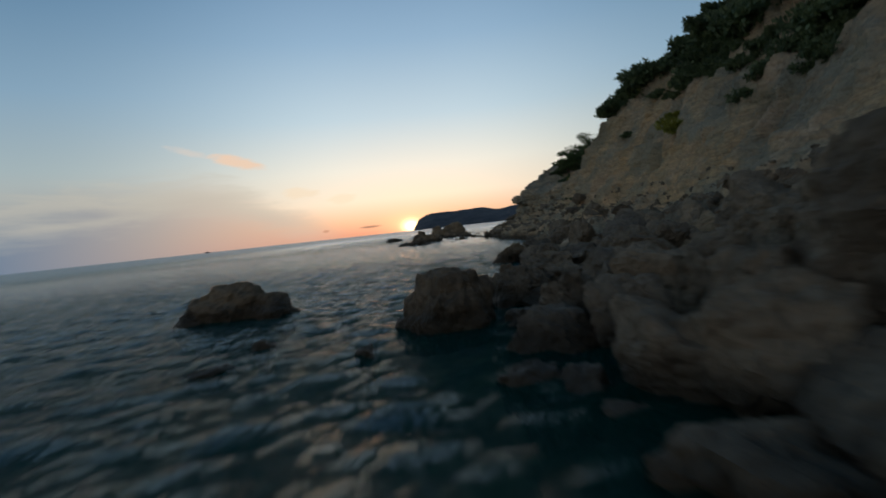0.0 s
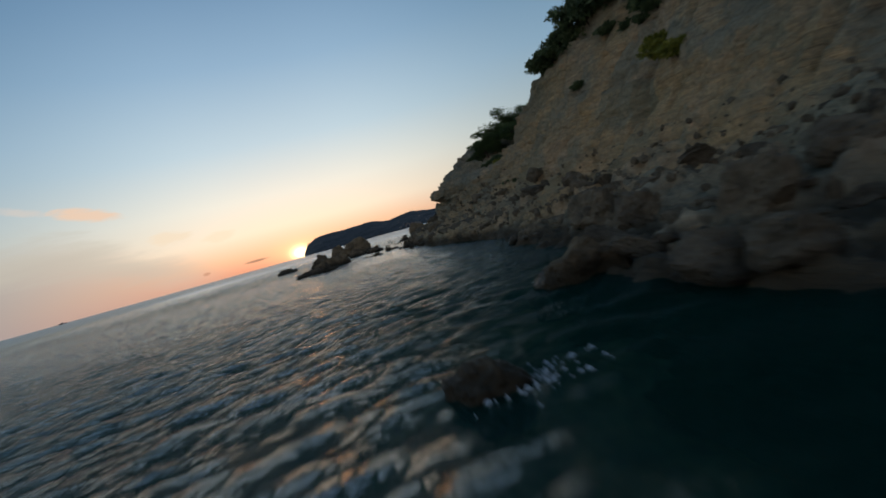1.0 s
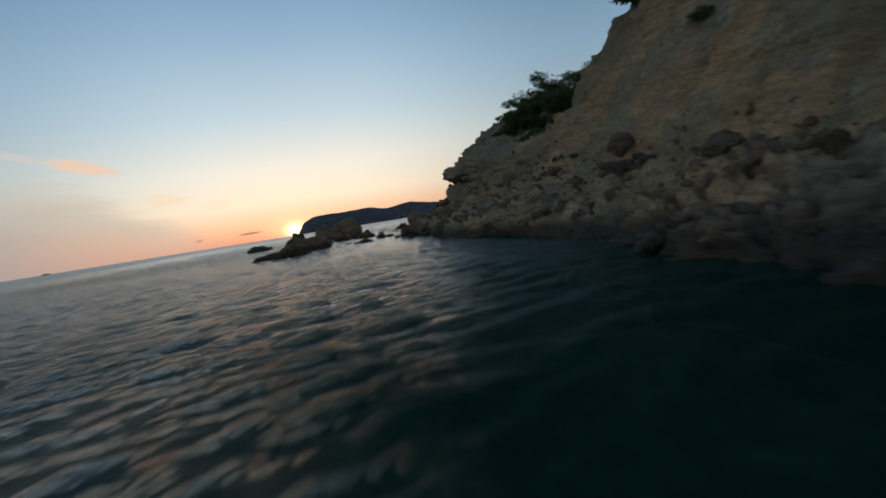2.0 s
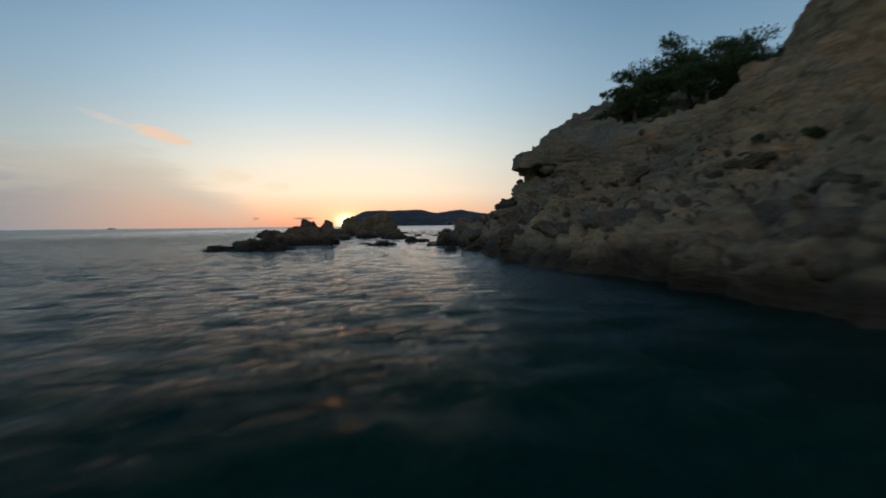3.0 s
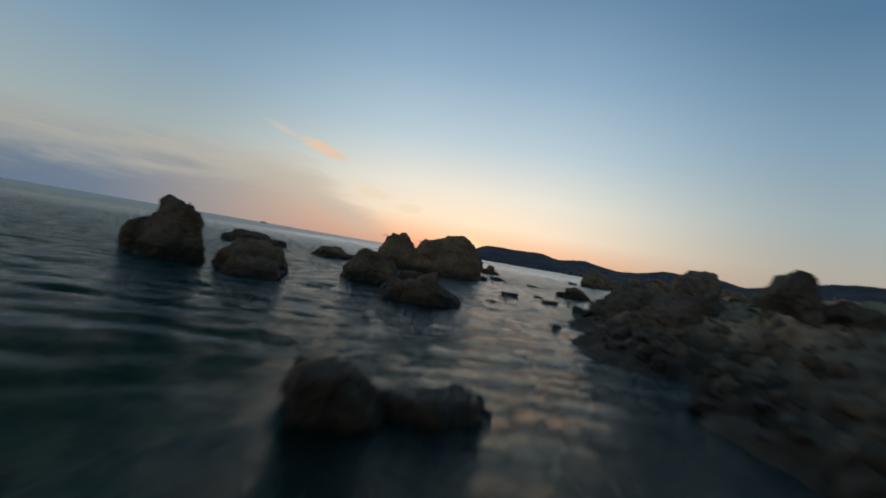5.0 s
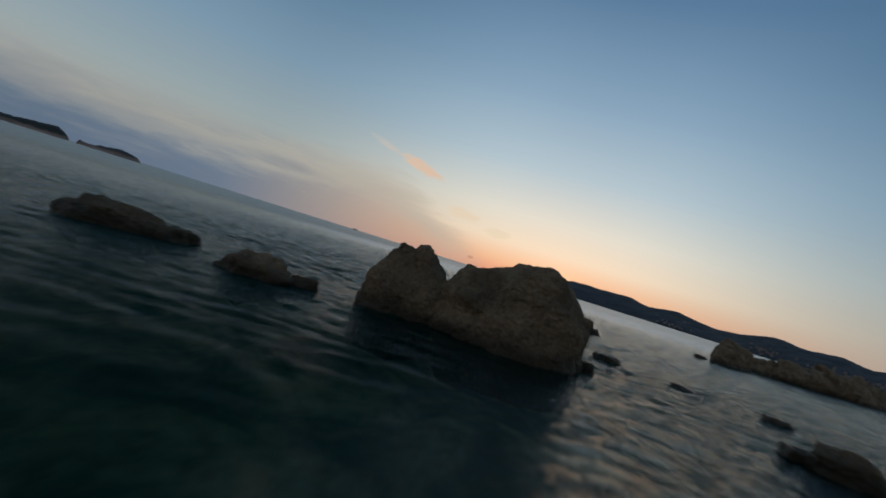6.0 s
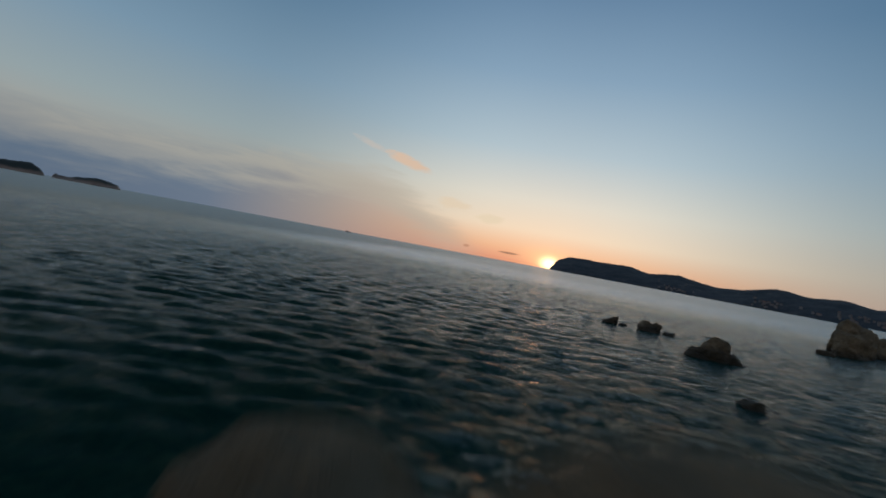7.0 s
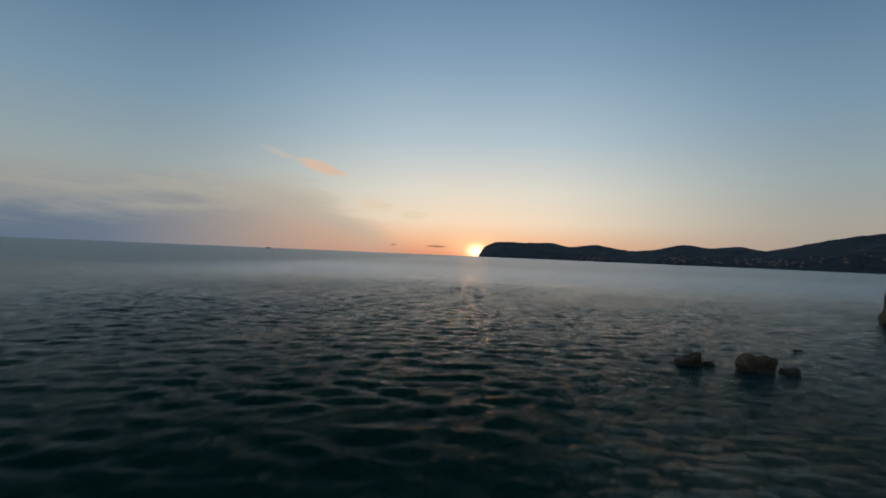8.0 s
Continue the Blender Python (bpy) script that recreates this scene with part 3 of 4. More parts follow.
def build_point():
    """The low rocky foreshore past the cliff's point."""
    xs = np.concatenate([np.arange(8, 62, 0.22), [64, 68, 75, 90, 130, 220, 430]])
    ys = np.concatenate([np.arange(64, 132, 0.22), [133, 136, 142, 150, 165, 190]])
    gx, gy = np.meshgrid(xs, ys, indexing="ij")
    p = np.stack([gx.ravel(), gy.ravel(), 0 * gx.ravel()], -1)
    line = np.interp(p[:, 1], [64, 72, 79, 84, 90, 95, 102, 110, 118, 132, 150, 190], [11.5, 13.5, 13.2, 14.6, 17.0, 18.6, 21.5, 28.0, 36.0, 52.0, 110.0, 445.0])
    d = p[:, 0] - line + 1.3 * fbm(p, 0.3, 3, 51)
    p[:, 2] = np.clip(0.20 * d, -1.6, 2.1) + 0.03 * np.clip(d - 10, 0, 40) + 0.62 * (fbm(p, 0.45, 5, 52, 0.6, ridged=True) - 0.1) * np.clip(d / 2 + 0.6, 0, 1) + 0.4 * (fbm(p, 1.4, 4, 53, 0.6, ridged=True) - 0.3) * np.clip(d / 2 + 0.8, 0, 1)
    me = mesh_from("foreshore", p, grid_faces(len(xs), len(ys)), MAT_CLIFF, False)
    tagged(new("ground_foreshore", me), "low broken rock platform sloping into the sea", "foreshore", kind="structure")
    return me


from mathutils.bvhtree import BVHTree


def tree_of(me):
    verts = [v.co.copy() for v in me.vertices]
    return BVHTree.FromPolygons(verts, [tuple(f.vertices) for f in me.polygons])


CLIFF_TREE = tree_of(build_cliff())
POINT_TREE = tree_of(build_point())


def ground_at(x, y):
    """The height and slope of the land at a place, or None over open water."""
    best = None
    for tree in (CLIFF_TREE, POINT_TREE):
        hit, normal, _, _ = tree.ray_cast(Vector((x, y, 60)), Vector((0, 0, -1)))
        if hit is not None and (best is None or hit.z > best[0]):
            best = (hit.z, normal)
    return best


# ---------------------------------------------------------------- rocks


def icosphere(level):
    bm = bmesh.new()
    bmesh.ops.create_icosphere(bm, subdivisions=level, radius=1.0)
    bm.verts.ensure_lookup_table()
    v = np.array([x.co for x in bm.verts])
    f = np.array([[x.index for x in face.verts] for face in bm.faces])
    bm.free()
    return v, f


BALL = {k: icosphere(k) for k in (3, 4, 5)}


def stone(seed, size, yaw=0.0, level=4, cuts=12, rough=0.22, blunt=0.016):
    """A weathered block: a ball cut flat by random planes, then broken up. Vertices and faces."""
    rng = np.random.RandomState(seed)
    way, faces = BALL[level]
    planes = rng.normal(size=(cuts, 3)) * [1, 1, 0.9]
    planes /= np.linalg.norm(planes, axis=1, keepdims=True)
    planes = np.concatenate([planes, [[0, 0, 1.0]]])
    low = 0.5
    if seed >= 1000:  # bulky, dome-like blocks
        cuts = 18
        planes = rng.normal(size=(cuts, 3))
        planes = np.concatenate([planes / np.linalg.norm(planes, axis=1, keepdims=True), [[0, 0, 1.0]]])
        low, blunt, rough = (0.8, 0.03, 0.26) if seed < 2000 else (0.92, 0.03, 0.16) if seed < 3000 else (0.93, 0.05, 0.07)
    far = np.concatenate([rng.uniform(low, 1.0, cuts), [rng.uniform(low + 0.1, 0.95)]])
    along = np.maximum(way @ planes.T, 1e-3)
    reach = far[None] / along
    soft = -blunt * np.log(np.exp(-np.clip(reach, 0, 2.2) / blunt).sum(1))
    r = np.minimum(soft, 1.12)
    p = way * r[:, None] * np.asarray(size, float)
    scale = 1.0 / max(0.35, float(np.mean(size)))
    shift = rng.uniform(-50, 50, 3)
    lump = fbm(p + shift, 1.0 * scale, 5, seed, 0.55, ridged=True)
    crumb = fbm(p + shift, 3.6 * scale, 4, seed + 9, 0.6)
    layer = p[:, 2] + 0.25 * p[:, 0]
    band = layer * 4.2 * scale + 0.8 * lump
    cell = np.floor(band).astype(np.int64)
    zero = np.zeros(len(p), np.int64)
    here, there = lattice(cell, zero, zero, seed), lattice(cell + 1, zero, zero, seed)
    bed = here + (there - here) * np.clip((band - cell - 0.75) / 0.25, 0, 1) - 0.5
    chip = np.round(2.5 * fbm(p + shift, 1.9 * scale, 2, seed + 4)) / 2.5
    p = p * (1 + rough * (0.75 * lump + (0.65 if seed >= 1000 else 0.95) * crumb + 0.45 * chip) + 0.15 * bed)[:, None]
    p = p * (np.asarray(size, float) / [np.abs(p[:, 0]).max(), np.abs(p[:, 1]).max(), p[:, 2].max()])
    c, s = math.cos(radians(yaw)), math.sin(radians(yaw))
    return np.stack([p[:, 0] * c - p[:, 1] * s, p[:, 0] * s + p[:, 1] * c, p[:, 2]], -1), faces


def one_skin(verts, faces, grain):
    """One closed skin round grown-together lobes, with a broken crust."""
    raw = bpy.data.objects.new("lobes", mesh_from("lobes", verts, faces, MAT_SEA_ROCK))
    scene.collection.objects.link(raw)
    skin = raw.modifiers.new("skin", "REMESH")
    skin.mode, skin.voxel_size = "VOXEL", grain
    me = raw.evaluated_get(bpy.context.evaluated_depsgraph_get()).to_mesh()
    out, normal, quads = np.zeros(len(me.vertices) * 3), np.zeros(len(me.vertices) * 3), np.zeros(len(me.polygons) * 4, np.int32)
    me.vertices.foreach_get("co", out)
    me.vertices.foreach_get("normal", normal)
    me.polygons.foreach_get("vertices", quads)
    out, normal = out.reshape(-1, 3), normal.reshape(-1, 3)
    raw.to_mesh_clear()
    bpy.data.objects.remove(raw)
    size = min(1.0, grain / 0.055)
    crust = 0.12 * (fbm(out + 7.1, 0.9 / size, 5, 5, 0.6, ridged=True) - 0.2) + 0.065 * fbm(out * [1, 1, 1.8] + 3.3, 3.2 / size, 4, 15, 0.6)
    return out + normal * (crust * size)[:, None], quads.reshape(-1, 4)


def rock(name, label, category, spot, lobes, mat, group="", level=4):
    """One rock, of one or more grown-together lobes: x, y, z, half sizes, yaw, seed."""
    verts, faces, base = [], [], 0
    for dx, dy, dz, sx, sy, sz, yaw, seed in lobes:
        v, f = stone(seed, (sx, sy, sz), yaw, level)
        verts.append(v + [dx, dy, dz])
        faces.append(f + base)
        base += len(v)
    verts, faces = np.concatenate(verts), np.concatenate(faces)
    if len(lobes) > 1:
        verts, faces = one_skin(verts, faces, 0.02 + 0.018 * max(max(l[3:6]) for l in lobes))
    ob = new(name, mesh_from(name, verts, faces, mat, False))
    ob.location = spot
    return tagged(ob, label, category, group)


SEA = "sea rocks off the point"

def sea_rock(label, x, y, lobes):
    """lobes: shifts, half sizes (z: height above the water), yaw, seed."""
    level = 5 if max(l[2] for l in lobes) > 0.7 else 4
    rock("sea_rock", label, "rock", (x, y, -0.06), [(dx, dy, -0.05, sx, sy, sz, yaw, seed) for dx, dy, sx, sy, sz, yaw, seed in lobes], MAT_SEA_ROCK, SEA, level)


sea_rock("broad two-humped dark rock standing in the sea", -5.4, 14.4, [(-0.2, 0.2, 1.3, 1.15, 1.12, 10, 1003), (-1.1, -0.1, 1.0, 0.8, 0.55, 30, 103), (1.0, -0.25, 0.75, 0.85, 0.85, 40, 1004)])
sea_rock("low wet rock awash in the sea", -3.8, 8.1, [(0, 0, 0.55, 0.38, 0.2, 15, 5)])
sea_rock("small wet rock awash in the sea", -3.2, 9.6, [(0, 0, 0.3, 0.27, 0.28, 50, 6)])
sea_rock("small wet rock awash in the sea", -1.0, 8.1, [(0, 0, 0.32, 0.3, 0.25, 80, 7)])
sea_rock("angular dark boulder standing in shallow water", 0.5, 9.8, [(0, 0, 1.05, 1.05, 1.3, 25, 1008)])
sea_rock("blocky dark boulder standing in shallow water", 2.3, 11.9, [(0, -0.45, 0.95, 0.9, 1.0, 60, 1009), (0.2, 0.9, 0.9, 0.85, 0.95, 20, 1109)])
sea_rock("pale-topped boulder standing in teal water", 4.6, 23.0, [(0, 0, 1.0, 1.1, 0.98, 35, 11), (0.7, -0.4, 0.7, 0.7, 0.7, 5, 12)])
sea_rock("small rock breaking the surface", 0.65, 18.75, [(0, 0, 0.55, 0.5, 0.48, 0, 1013)])
sea_rock("flat ledge rock awash near the shore", 5.2, 19.4, [(0, 0, 0.9, 0.55, 0.28, -50, 14)])
sea_rock("long low rock with a tapering tail in the sea", 0.3, 63.5, [(0.4, 0.0, 0.55, 0.7, 1.08, 20, 1015), (-0.6, 0.1, 1.0, 0.7, 0.74, -8, 1016), (-1.7, 0.1, 0.9, 0.5, 0.42, -10, 17), (-2.5, 0.1, 0.6, 0.35, 0.2, -10, 115)])
sea_rock("low slab of rock awash", 1.2, 62.8, [(0, 0, 0.75, 0.45, 0.46, 12, 18), (0.4, 0.1, 0.5, 0.4, 0.3, 0, 118)])
sea_rock("thin slab of rock awash", 4.0, 64.6, [(0, 0, 0.8, 0.4, 0.16, 25, 19)])
sea_rock("thin slab of rock awash", 4.1, 67.7, [(0, 0, 0.6, 0.35, 0.14, 5, 20)])
sea_rock("long wall-like rock rising to a square end", 1.5, 70.6, [(1.65, 0.4, 0.85, 0.9, 1.66, 10, 2021), (0.3, 0.2, 1.7, 0.9, 1.32, 6, 2022), (-1.2, 0.0, 1.1, 0.7, 0.9, 8, 2023), (-2.4, -0.1, 1.2, 0.5, 0.45, 4, 24), (-3.4, -0.1, 0.8, 0.4, 0.2, 0, 124)])
sea_rock("flat jagged rock awash", 6.4, 66.4, [(0, 0, 0.6, 0.45, 0.46, 40, 24), (-0.5, 0.1, 0.45, 0.35, 0.24, 10, 224), (0.6, 0.2, 0.5, 0.35, 0.28, 60, 225)])
sea_rock("low pointed rock beside open water", 8.9, 71.6, [(0, 0, 0.6, 0.55, 0.55, 60, 25), (0.6, 0.5, 0.8, 0.5, 0.3, 30, 226)])
sea_rock("upright boulder standing in the sea", 0.9, 81.3, [(0, 0, 1.15, 1.1, 1.95, 20, 1026), (-0.8, 0.3, 0.9, 0.9, 1.2, 60, 27)])
sea_rock("rounded brown boulder standing in the sea", 3.3, 81.4, [(0.1, 0.2, 1.25, 1.5, 1.06, -10, 1028), (0.6, -0.8, 0.9, 0.9, 0.75, 10, 1128), (-0.6, 2.1, 1.1, 1.5, 0.78, 20, 1129)])
sea_rock("thin slab of rock awash", 5.7, 81.0, [(0, 0, 0.7, 0.4, 0.14, 15, 29)])
sea_rock("tall blocky rock with a leaning shoulder", 6.35, 85.3, [(-0.1, 0, 1.15, 1.05, 1.3, 15, 2030), (0.4, -0.2, 0.9, 0.9, 1.0, 30, 1031), (1.2, 0.5, 0.65, 0.75, 0.7, 50, 1033)])
sea_rock("wedge-shaped dark boulder in shallow water", 8.6, 81.3, [(0, 0, 1.2, 0.95, 0.98, 35, 1032), (-0.6, -0.1, 0.75, 0.75, 0.7, 5, 1132)])
sea_rock("long low dark rock in open water", -4.2, 98.2, [(-0.4, -0.3, 1.7, 1.0, 0.95, 40, 2033), (0.8, 0.8, 1.2, 0.8, 0.55, 45, 34)])
sea_rock("squat dark rock in open water", 0.9, 98.2, [(-0.1, 0, 1.3, 1.05, 0.85, 30, 2035), (0.8, 0.8, 0.8, 0.65, 0.45, 50, 135)])
sea_rock("large twin-humped boulder rising from the sea", 6.0, 100.6, [(2.68, 0.5, 2.42, 1.9, 2.95, 0, 3044), (1.3, 0.5, 1.6, 1.5, 2.6, 30, 3040), (-1.55, 0.0, 1.35, 1.3, 2.3, 55, 3050), (-0.8, 0.2, 0.95, 0.9, 2.52, 0, 3051), (-1.5, 0.0, 0.95, 1.0, 2.42, 20, 2049), (-0.1, 0.5, 1.1, 1.0, 1.6, 10, 3038)])
sea_rock("small rock at the foot of a boulder", 10.95, 102.2, [(0, 0, 0.45, 0.5, 0.45, 0, 39)])
sea_rock("low dark rock awash", 12.5, 107.6, [(0, 0, 0.8, 0.45, 0.34, 10, 42)])
sea_rock("low dark rock awash", 15.4, 106.5, [(0, 0, 0.75, 0.4, 0.24, 15, 43)])
sea_rock("small dark rock in calm water", 12.0, 90.4, [(0, 0, 0.5, 0.38, 0.32, 10, 44)])
sea_rock("small dark rock in calm water", 13.7, 92.7, [(0, 0, 0.32, 0.3, 0.24, 45, 45)])
sea_rock("small dark rock in calm water", 13.9, 90.0, [(0, 0, 0.5, 0.38, 0.28, 0, 46)])
sea_rock("rounded boulder standing in calm water", 16.9, 98.9, [(0, 0, 1.1, 0.85, 0.85, -30, 1047), (-0.8, 0.5, 0.5, 0.45, 0.4, 0, 147)])
sea_rock("dark rock near the foreshore", 14.6, 86.8, [(0, 0, 0.55, 0.55, 0.42, 70, 48)])
sea_rock("small wet rock awash", 12.3, 80.7, [(0, 0, 0.35, 0.28, 0.2, 30, 49)])
sea_rock("low dark rock awash", 18.3, 105.6, [(0, 0, 0.65, 0.42, 0.34, 10, 50)])
sea_rock("small pointed rock in open water", 8.8, 131.6, [(0, 0, 0.5, 0.42, 0.62, 20, 51), (0.9, 0.2, 0.35, 0.25, 0.24, 0, 52)])
sea_rock("low humped rock in open water", 11.3, 131.2, [(0, 0, 0.95, 0.6, 0.74, 5, 53), (0.9, -0.3, 0.5, 0.35, 0.34, 30, 54)])
sea_rock("peaked dark rock in open water", 12.4, 123.4, [(0, 0, 0.85, 0.8, 1.15, 25, 1055), (-0.7, -0.2, 0.7, 0.6, 0.6, 0, 1056), (0.8, 0.1, 0.7, 0.6, 0.5, 0, 1057)])
sea_rock("low wet rock awash", 10.4, 114.1, [(0, 0, 0.5, 0.4, 0.34, 15, 57)])
sea_rock("thin wet rock awash", 15.8, 136.2, [(0, 0, 0.5, 0.28, 0.16, 0, 58)])
sea_rock("small sharp rock standing at the cliff's foot", 8.95, 59.1, [(0, 0, 0.34, 0.3, 0.4, 0, 1059)])
sea_rock("long dark reef lying off the foreshore", 31.8, 149.4, [(0, 0, 5.2, 1.7, 3.3, 58, 60), (-2.0, -3.4, 1.8, 1.2, 2.2, 50, 61), (5, 5, 3, 1.8, 2.4, 40, 161)])
sea_rock("broad dark reef reaching away from the shore", 51.0, 162.0, [(0, 0, 11.0, 2.6, 3.7, 30, 62), (-8.5, -4.5, 5.5, 2.2, 3.0, 25, 63), (13, 8, 10, 4, 4.2, 30, 64)])
sea_rock("small rock beside a reef", 26.2, 142.4, [(0, 0, 0.7, 0.4, 0.5, 0, 65)])

sea_rock("small wet rock awash", 5.5, 69.5, [(0, 0, 0.5, 0.3, 0.2, 20, 70)])
sea_rock("small wet rock awash", 7.3, 69.8, [(0, 0, 0.45, 0.28, 0.14, 0, 71)])
sea_rock("small wet rock awash", 8.5, 65.3, [(0, 0, 0.3, 0.22, 0.13, 40, 72)])
sea_rock("flat wet rock awash beside the ledges", 9.2, 65.1, [(0, 0, 0.45, 0.3, 0.24, -20, 73)])
sea_rock("flat wet rock awash beside the ledges", 10.0, 69.3, [(0, 0, 0.5, 0.3, 0.22, 10, 74)])
sea_rock("small wet rock awash", 10.9, 86.1, [(0, 0, 0.3, 0.25, 0.16, 0, 75)])
sea_rock("small wet rock awash", 9.8, 83.0, [(0, 0, 0.35, 0.3, 0.13, 30, 76)])
sea_rock("pale blocky rock at the end of the ledges", 9.95, 65.5, [(0, 0, 0.55, 0.6, 0.95, 15, 1077), (0.75, 0.1, 0.7, 0.6, 1.05, 40, 1078), (1.7, -0.2, 0.8, 0.7, 1.0, 10, 1079)])

SHORE = "boulders along the shore"

def shore_boulders(first, spots):
    """Hand-set boulders: x, y, half sizes, height of the centre above the ground, yaw."""
    for k, (x, y, sx, sy, sz, lift, yaw) in enumerate(spots):
        if 43 < y < 64:  # slabs fallen from the beds above
            sx, sy, sz, lift = sx * 1.3, sy * 1.3, sz * 0.62, lift * 0.6
        g = ground_at(x, y)
        rock("boulder", "large weathered limestone boulder on the rocky shore", "boulder", (x, y, max(g[0] if g else -0.4, -0.5) + lift),
             [(0, 0, 0, sx, sy, sz, yaw, first + k)], MAT_BOULDER, SHORE, 5 if y < 30 else 4)


shore_boulders(100, [(3.4, 10.4, 1.35, 1.0, 0.5, 0.35, -20), (2.3, 9.4, 1.0, 0.9, 0.45, 0.3, 60), (1.6, 8.4, 0.7, 0.6, 0.35, 0.15, 40), (2.1, 4.3, 0.9, 0.75, 0.34, 0.08, 10), (3.5, 3.3, 1.0, 0.9, 0.75, 0.3, 70), (1.3, 6.0, 0.6, 0.6, 0.5, 0.2, 40), (2.9, 1.8, 0.9, 0.8, 0.6, 0.25, 0), (4.6, 2.2, 1.1, 1.0, 0.9, 0.4, 35), (4.4, 5.6, 0.9, 0.8, 0.8, 0.35, 15), (6.0, 9.0, 0.9, 0.8, 0.75, 0.35, 55), (6.6, 12.6, 0.8, 0.8, 0.7, 0.3, 5)])
shore_boulders(112, [(5.4, 4.2, 1.3, 1.5, 1.6, 0.7, 20), (7.4, 7.2, 1.5, 1.6, 1.7, 0.8, 70), (3.0, 6.9, 0.75, 0.8, 0.8, 0.3, 50), (1.9, 7.3, 0.6, 0.6, 0.7, 0.2, 10), (4.3, 9.4, 1.0, 1.1, 1.0, 0.4, 75), (3.9, 13.6, 1.3, 1.0, 0.8, 0.3, 15), (5.6, 12.4, 1.2, 1.2, 1.1, 0.5, 40), (7.0, 15.6, 1.1, 1.0, 0.9, 0.5, 0), (5.4, 16.2, 1.3, 0.8, 0.6, 0.2, 30), (8.0, 10.0, 1.5, 1.3, 1.4, 0.6, 60), (7.2, 20.5, 0.9, 1.0, 0.8, 0.4, 20), (7.8, 24.5, 1.0, 0.8, 0.8, 0.4, 45)])
shore_boulders(124, [(8.6, 27.5, 1.1, 0.9, 0.8, 0.4, 70), (11.6, 49.4, 0.9, 0.8, 0.8, 0.3, 20), (13.0, 47.2, 1.1, 0.9, 0.9, 0.4, 60), (12.2, 44.8, 0.9, 0.8, 0.7, 0.3, 10), (12.9, 52.6, 0.9, 0.9, 0.85, 0.35, 80), (10.9, 52.2, 0.8, 0.7, 0.5, 0.2, 30), (11.0, 55.4, 0.8, 0.75, 0.6, 0.25, 55), (11.8, 58.4, 0.9, 0.9, 0.75, 0.3, 5), (11.1, 61.2, 0.8, 0.75, 0.6, 0.25, 40), (10.3, 65.8, 0.85, 0.9, 0.55, 0.2, 15), (11.8, 66.5, 1.0, 0.9, 0.65, 0.25, 70), (11.2, 64.4, 0.9, 0.75, 0.5, 0.2, 35)])
shore_boulders(150, [(1.9, 7.3, 0.8, 0.9, 0.8, 0.3, 20), (1.7, 5.6, 0.85, 0.7, 0.55, 0.2, 70), (2.7, 5.1, 1.0, 0.9, 0.75, 0.3, 35), (2.5, 3.4, 1.0, 0.9, 0.6, 0.2, 10), (3.5, 4.7, 1.1, 1.0, 0.9, 0.4, 60), (2.8, 8.6, 0.9, 0.8, 0.85, 0.35, 5), (3.9, 7.8, 1.0, 1.0, 1.0, 0.4, 45), (5.0, 7.4, 1.1, 0.9, 0.9, 0.4, 80), (5.2, 10.6, 1.1, 0.9, 0.8, 0.4, 25), (6.4, 6.0, 1.3, 1.1, 1.2, 0.5, 50)])
shore_boulders(136, [(13.4, 67.6, 1.0, 1.0, 0.8, 0.3, 0), (14.9, 79.6, 0.8, 0.8, 0.6, 0.25, 20), (15.6, 84.4, 1.0, 0.8, 0.8, 0.3, 50), (17.6, 88.4, 1.2, 1.1, 0.9, 0.4, 80), (19.0, 95.0, 1.4, 1.2, 1.2, 0.5, 10), (21.2, 92.2, 1.5, 1.3, 1.4, 0.6, 40), (22.0, 101.0, 1.3, 1.2, 1.0, 0.5, 65), (18.4, 80.8, 1.0, 1.0, 0.9, 0.4, 25), (17.0, 91.8, 0.8, 0.7, 0.6, 0.25, 0)])


def scatter_boulders():
    """Fallen blocks on the apron under the cliff and on the foreshore, of twelve shapes."""
    shapes = [mesh_from("boulder", *stone(300 + k, (1.0, 0.82, 0.66), 0, 4, 9, 0.2), MAT_BOULDER, False) for k in range(12)]
    rng = random.Random(5)
    count = 0
    while count < 290:
        if count < 225:
            y = rng.uniform(6, 66)
            row = np.array([y])
            base, apron = float(eased(row, COAST, 1)[0]), float(eased(row, COAST, 2)[0])
            x = base + apron * rng.uniform(-1.05, 0.55) if rng.random() < 0.8 else base + rng.uniform(0.3, 1.6)
        else:
            y = rng.uniform(72, 108)
            x = float(np.interp(y, [72, 79, 84, 95, 102, 110], [13.5, 13.2, 14.6, 18.6, 21.5, 28])) + rng.uniform(-0.4, 7) 
        g = ground_at(x, y)
        count += 1
        if g is None or g[0] < -0.35 or g[0] > 3.2 or abs(g[1].z) < 0.45:
            continue
        size = 0.22 + 0.75 * rng.random() ** 2.6
        ob = new("boulder", rng.choice(shapes))
        ob.matrix_world = pose(x, y, g[0] + size * 0.22, rng.uniform(-25, 25), rng.uniform(-25, 25), rng.uniform(0, 360)) @ Matrix.Diagonal((size, size * rng.uniform(0.8, 1.1), size * rng.uniform(0.45, 0.95), 1))
        tagged(ob, "fallen limestone block lying among others on the shore", "boulder", SHORE)


scatter_boulders()


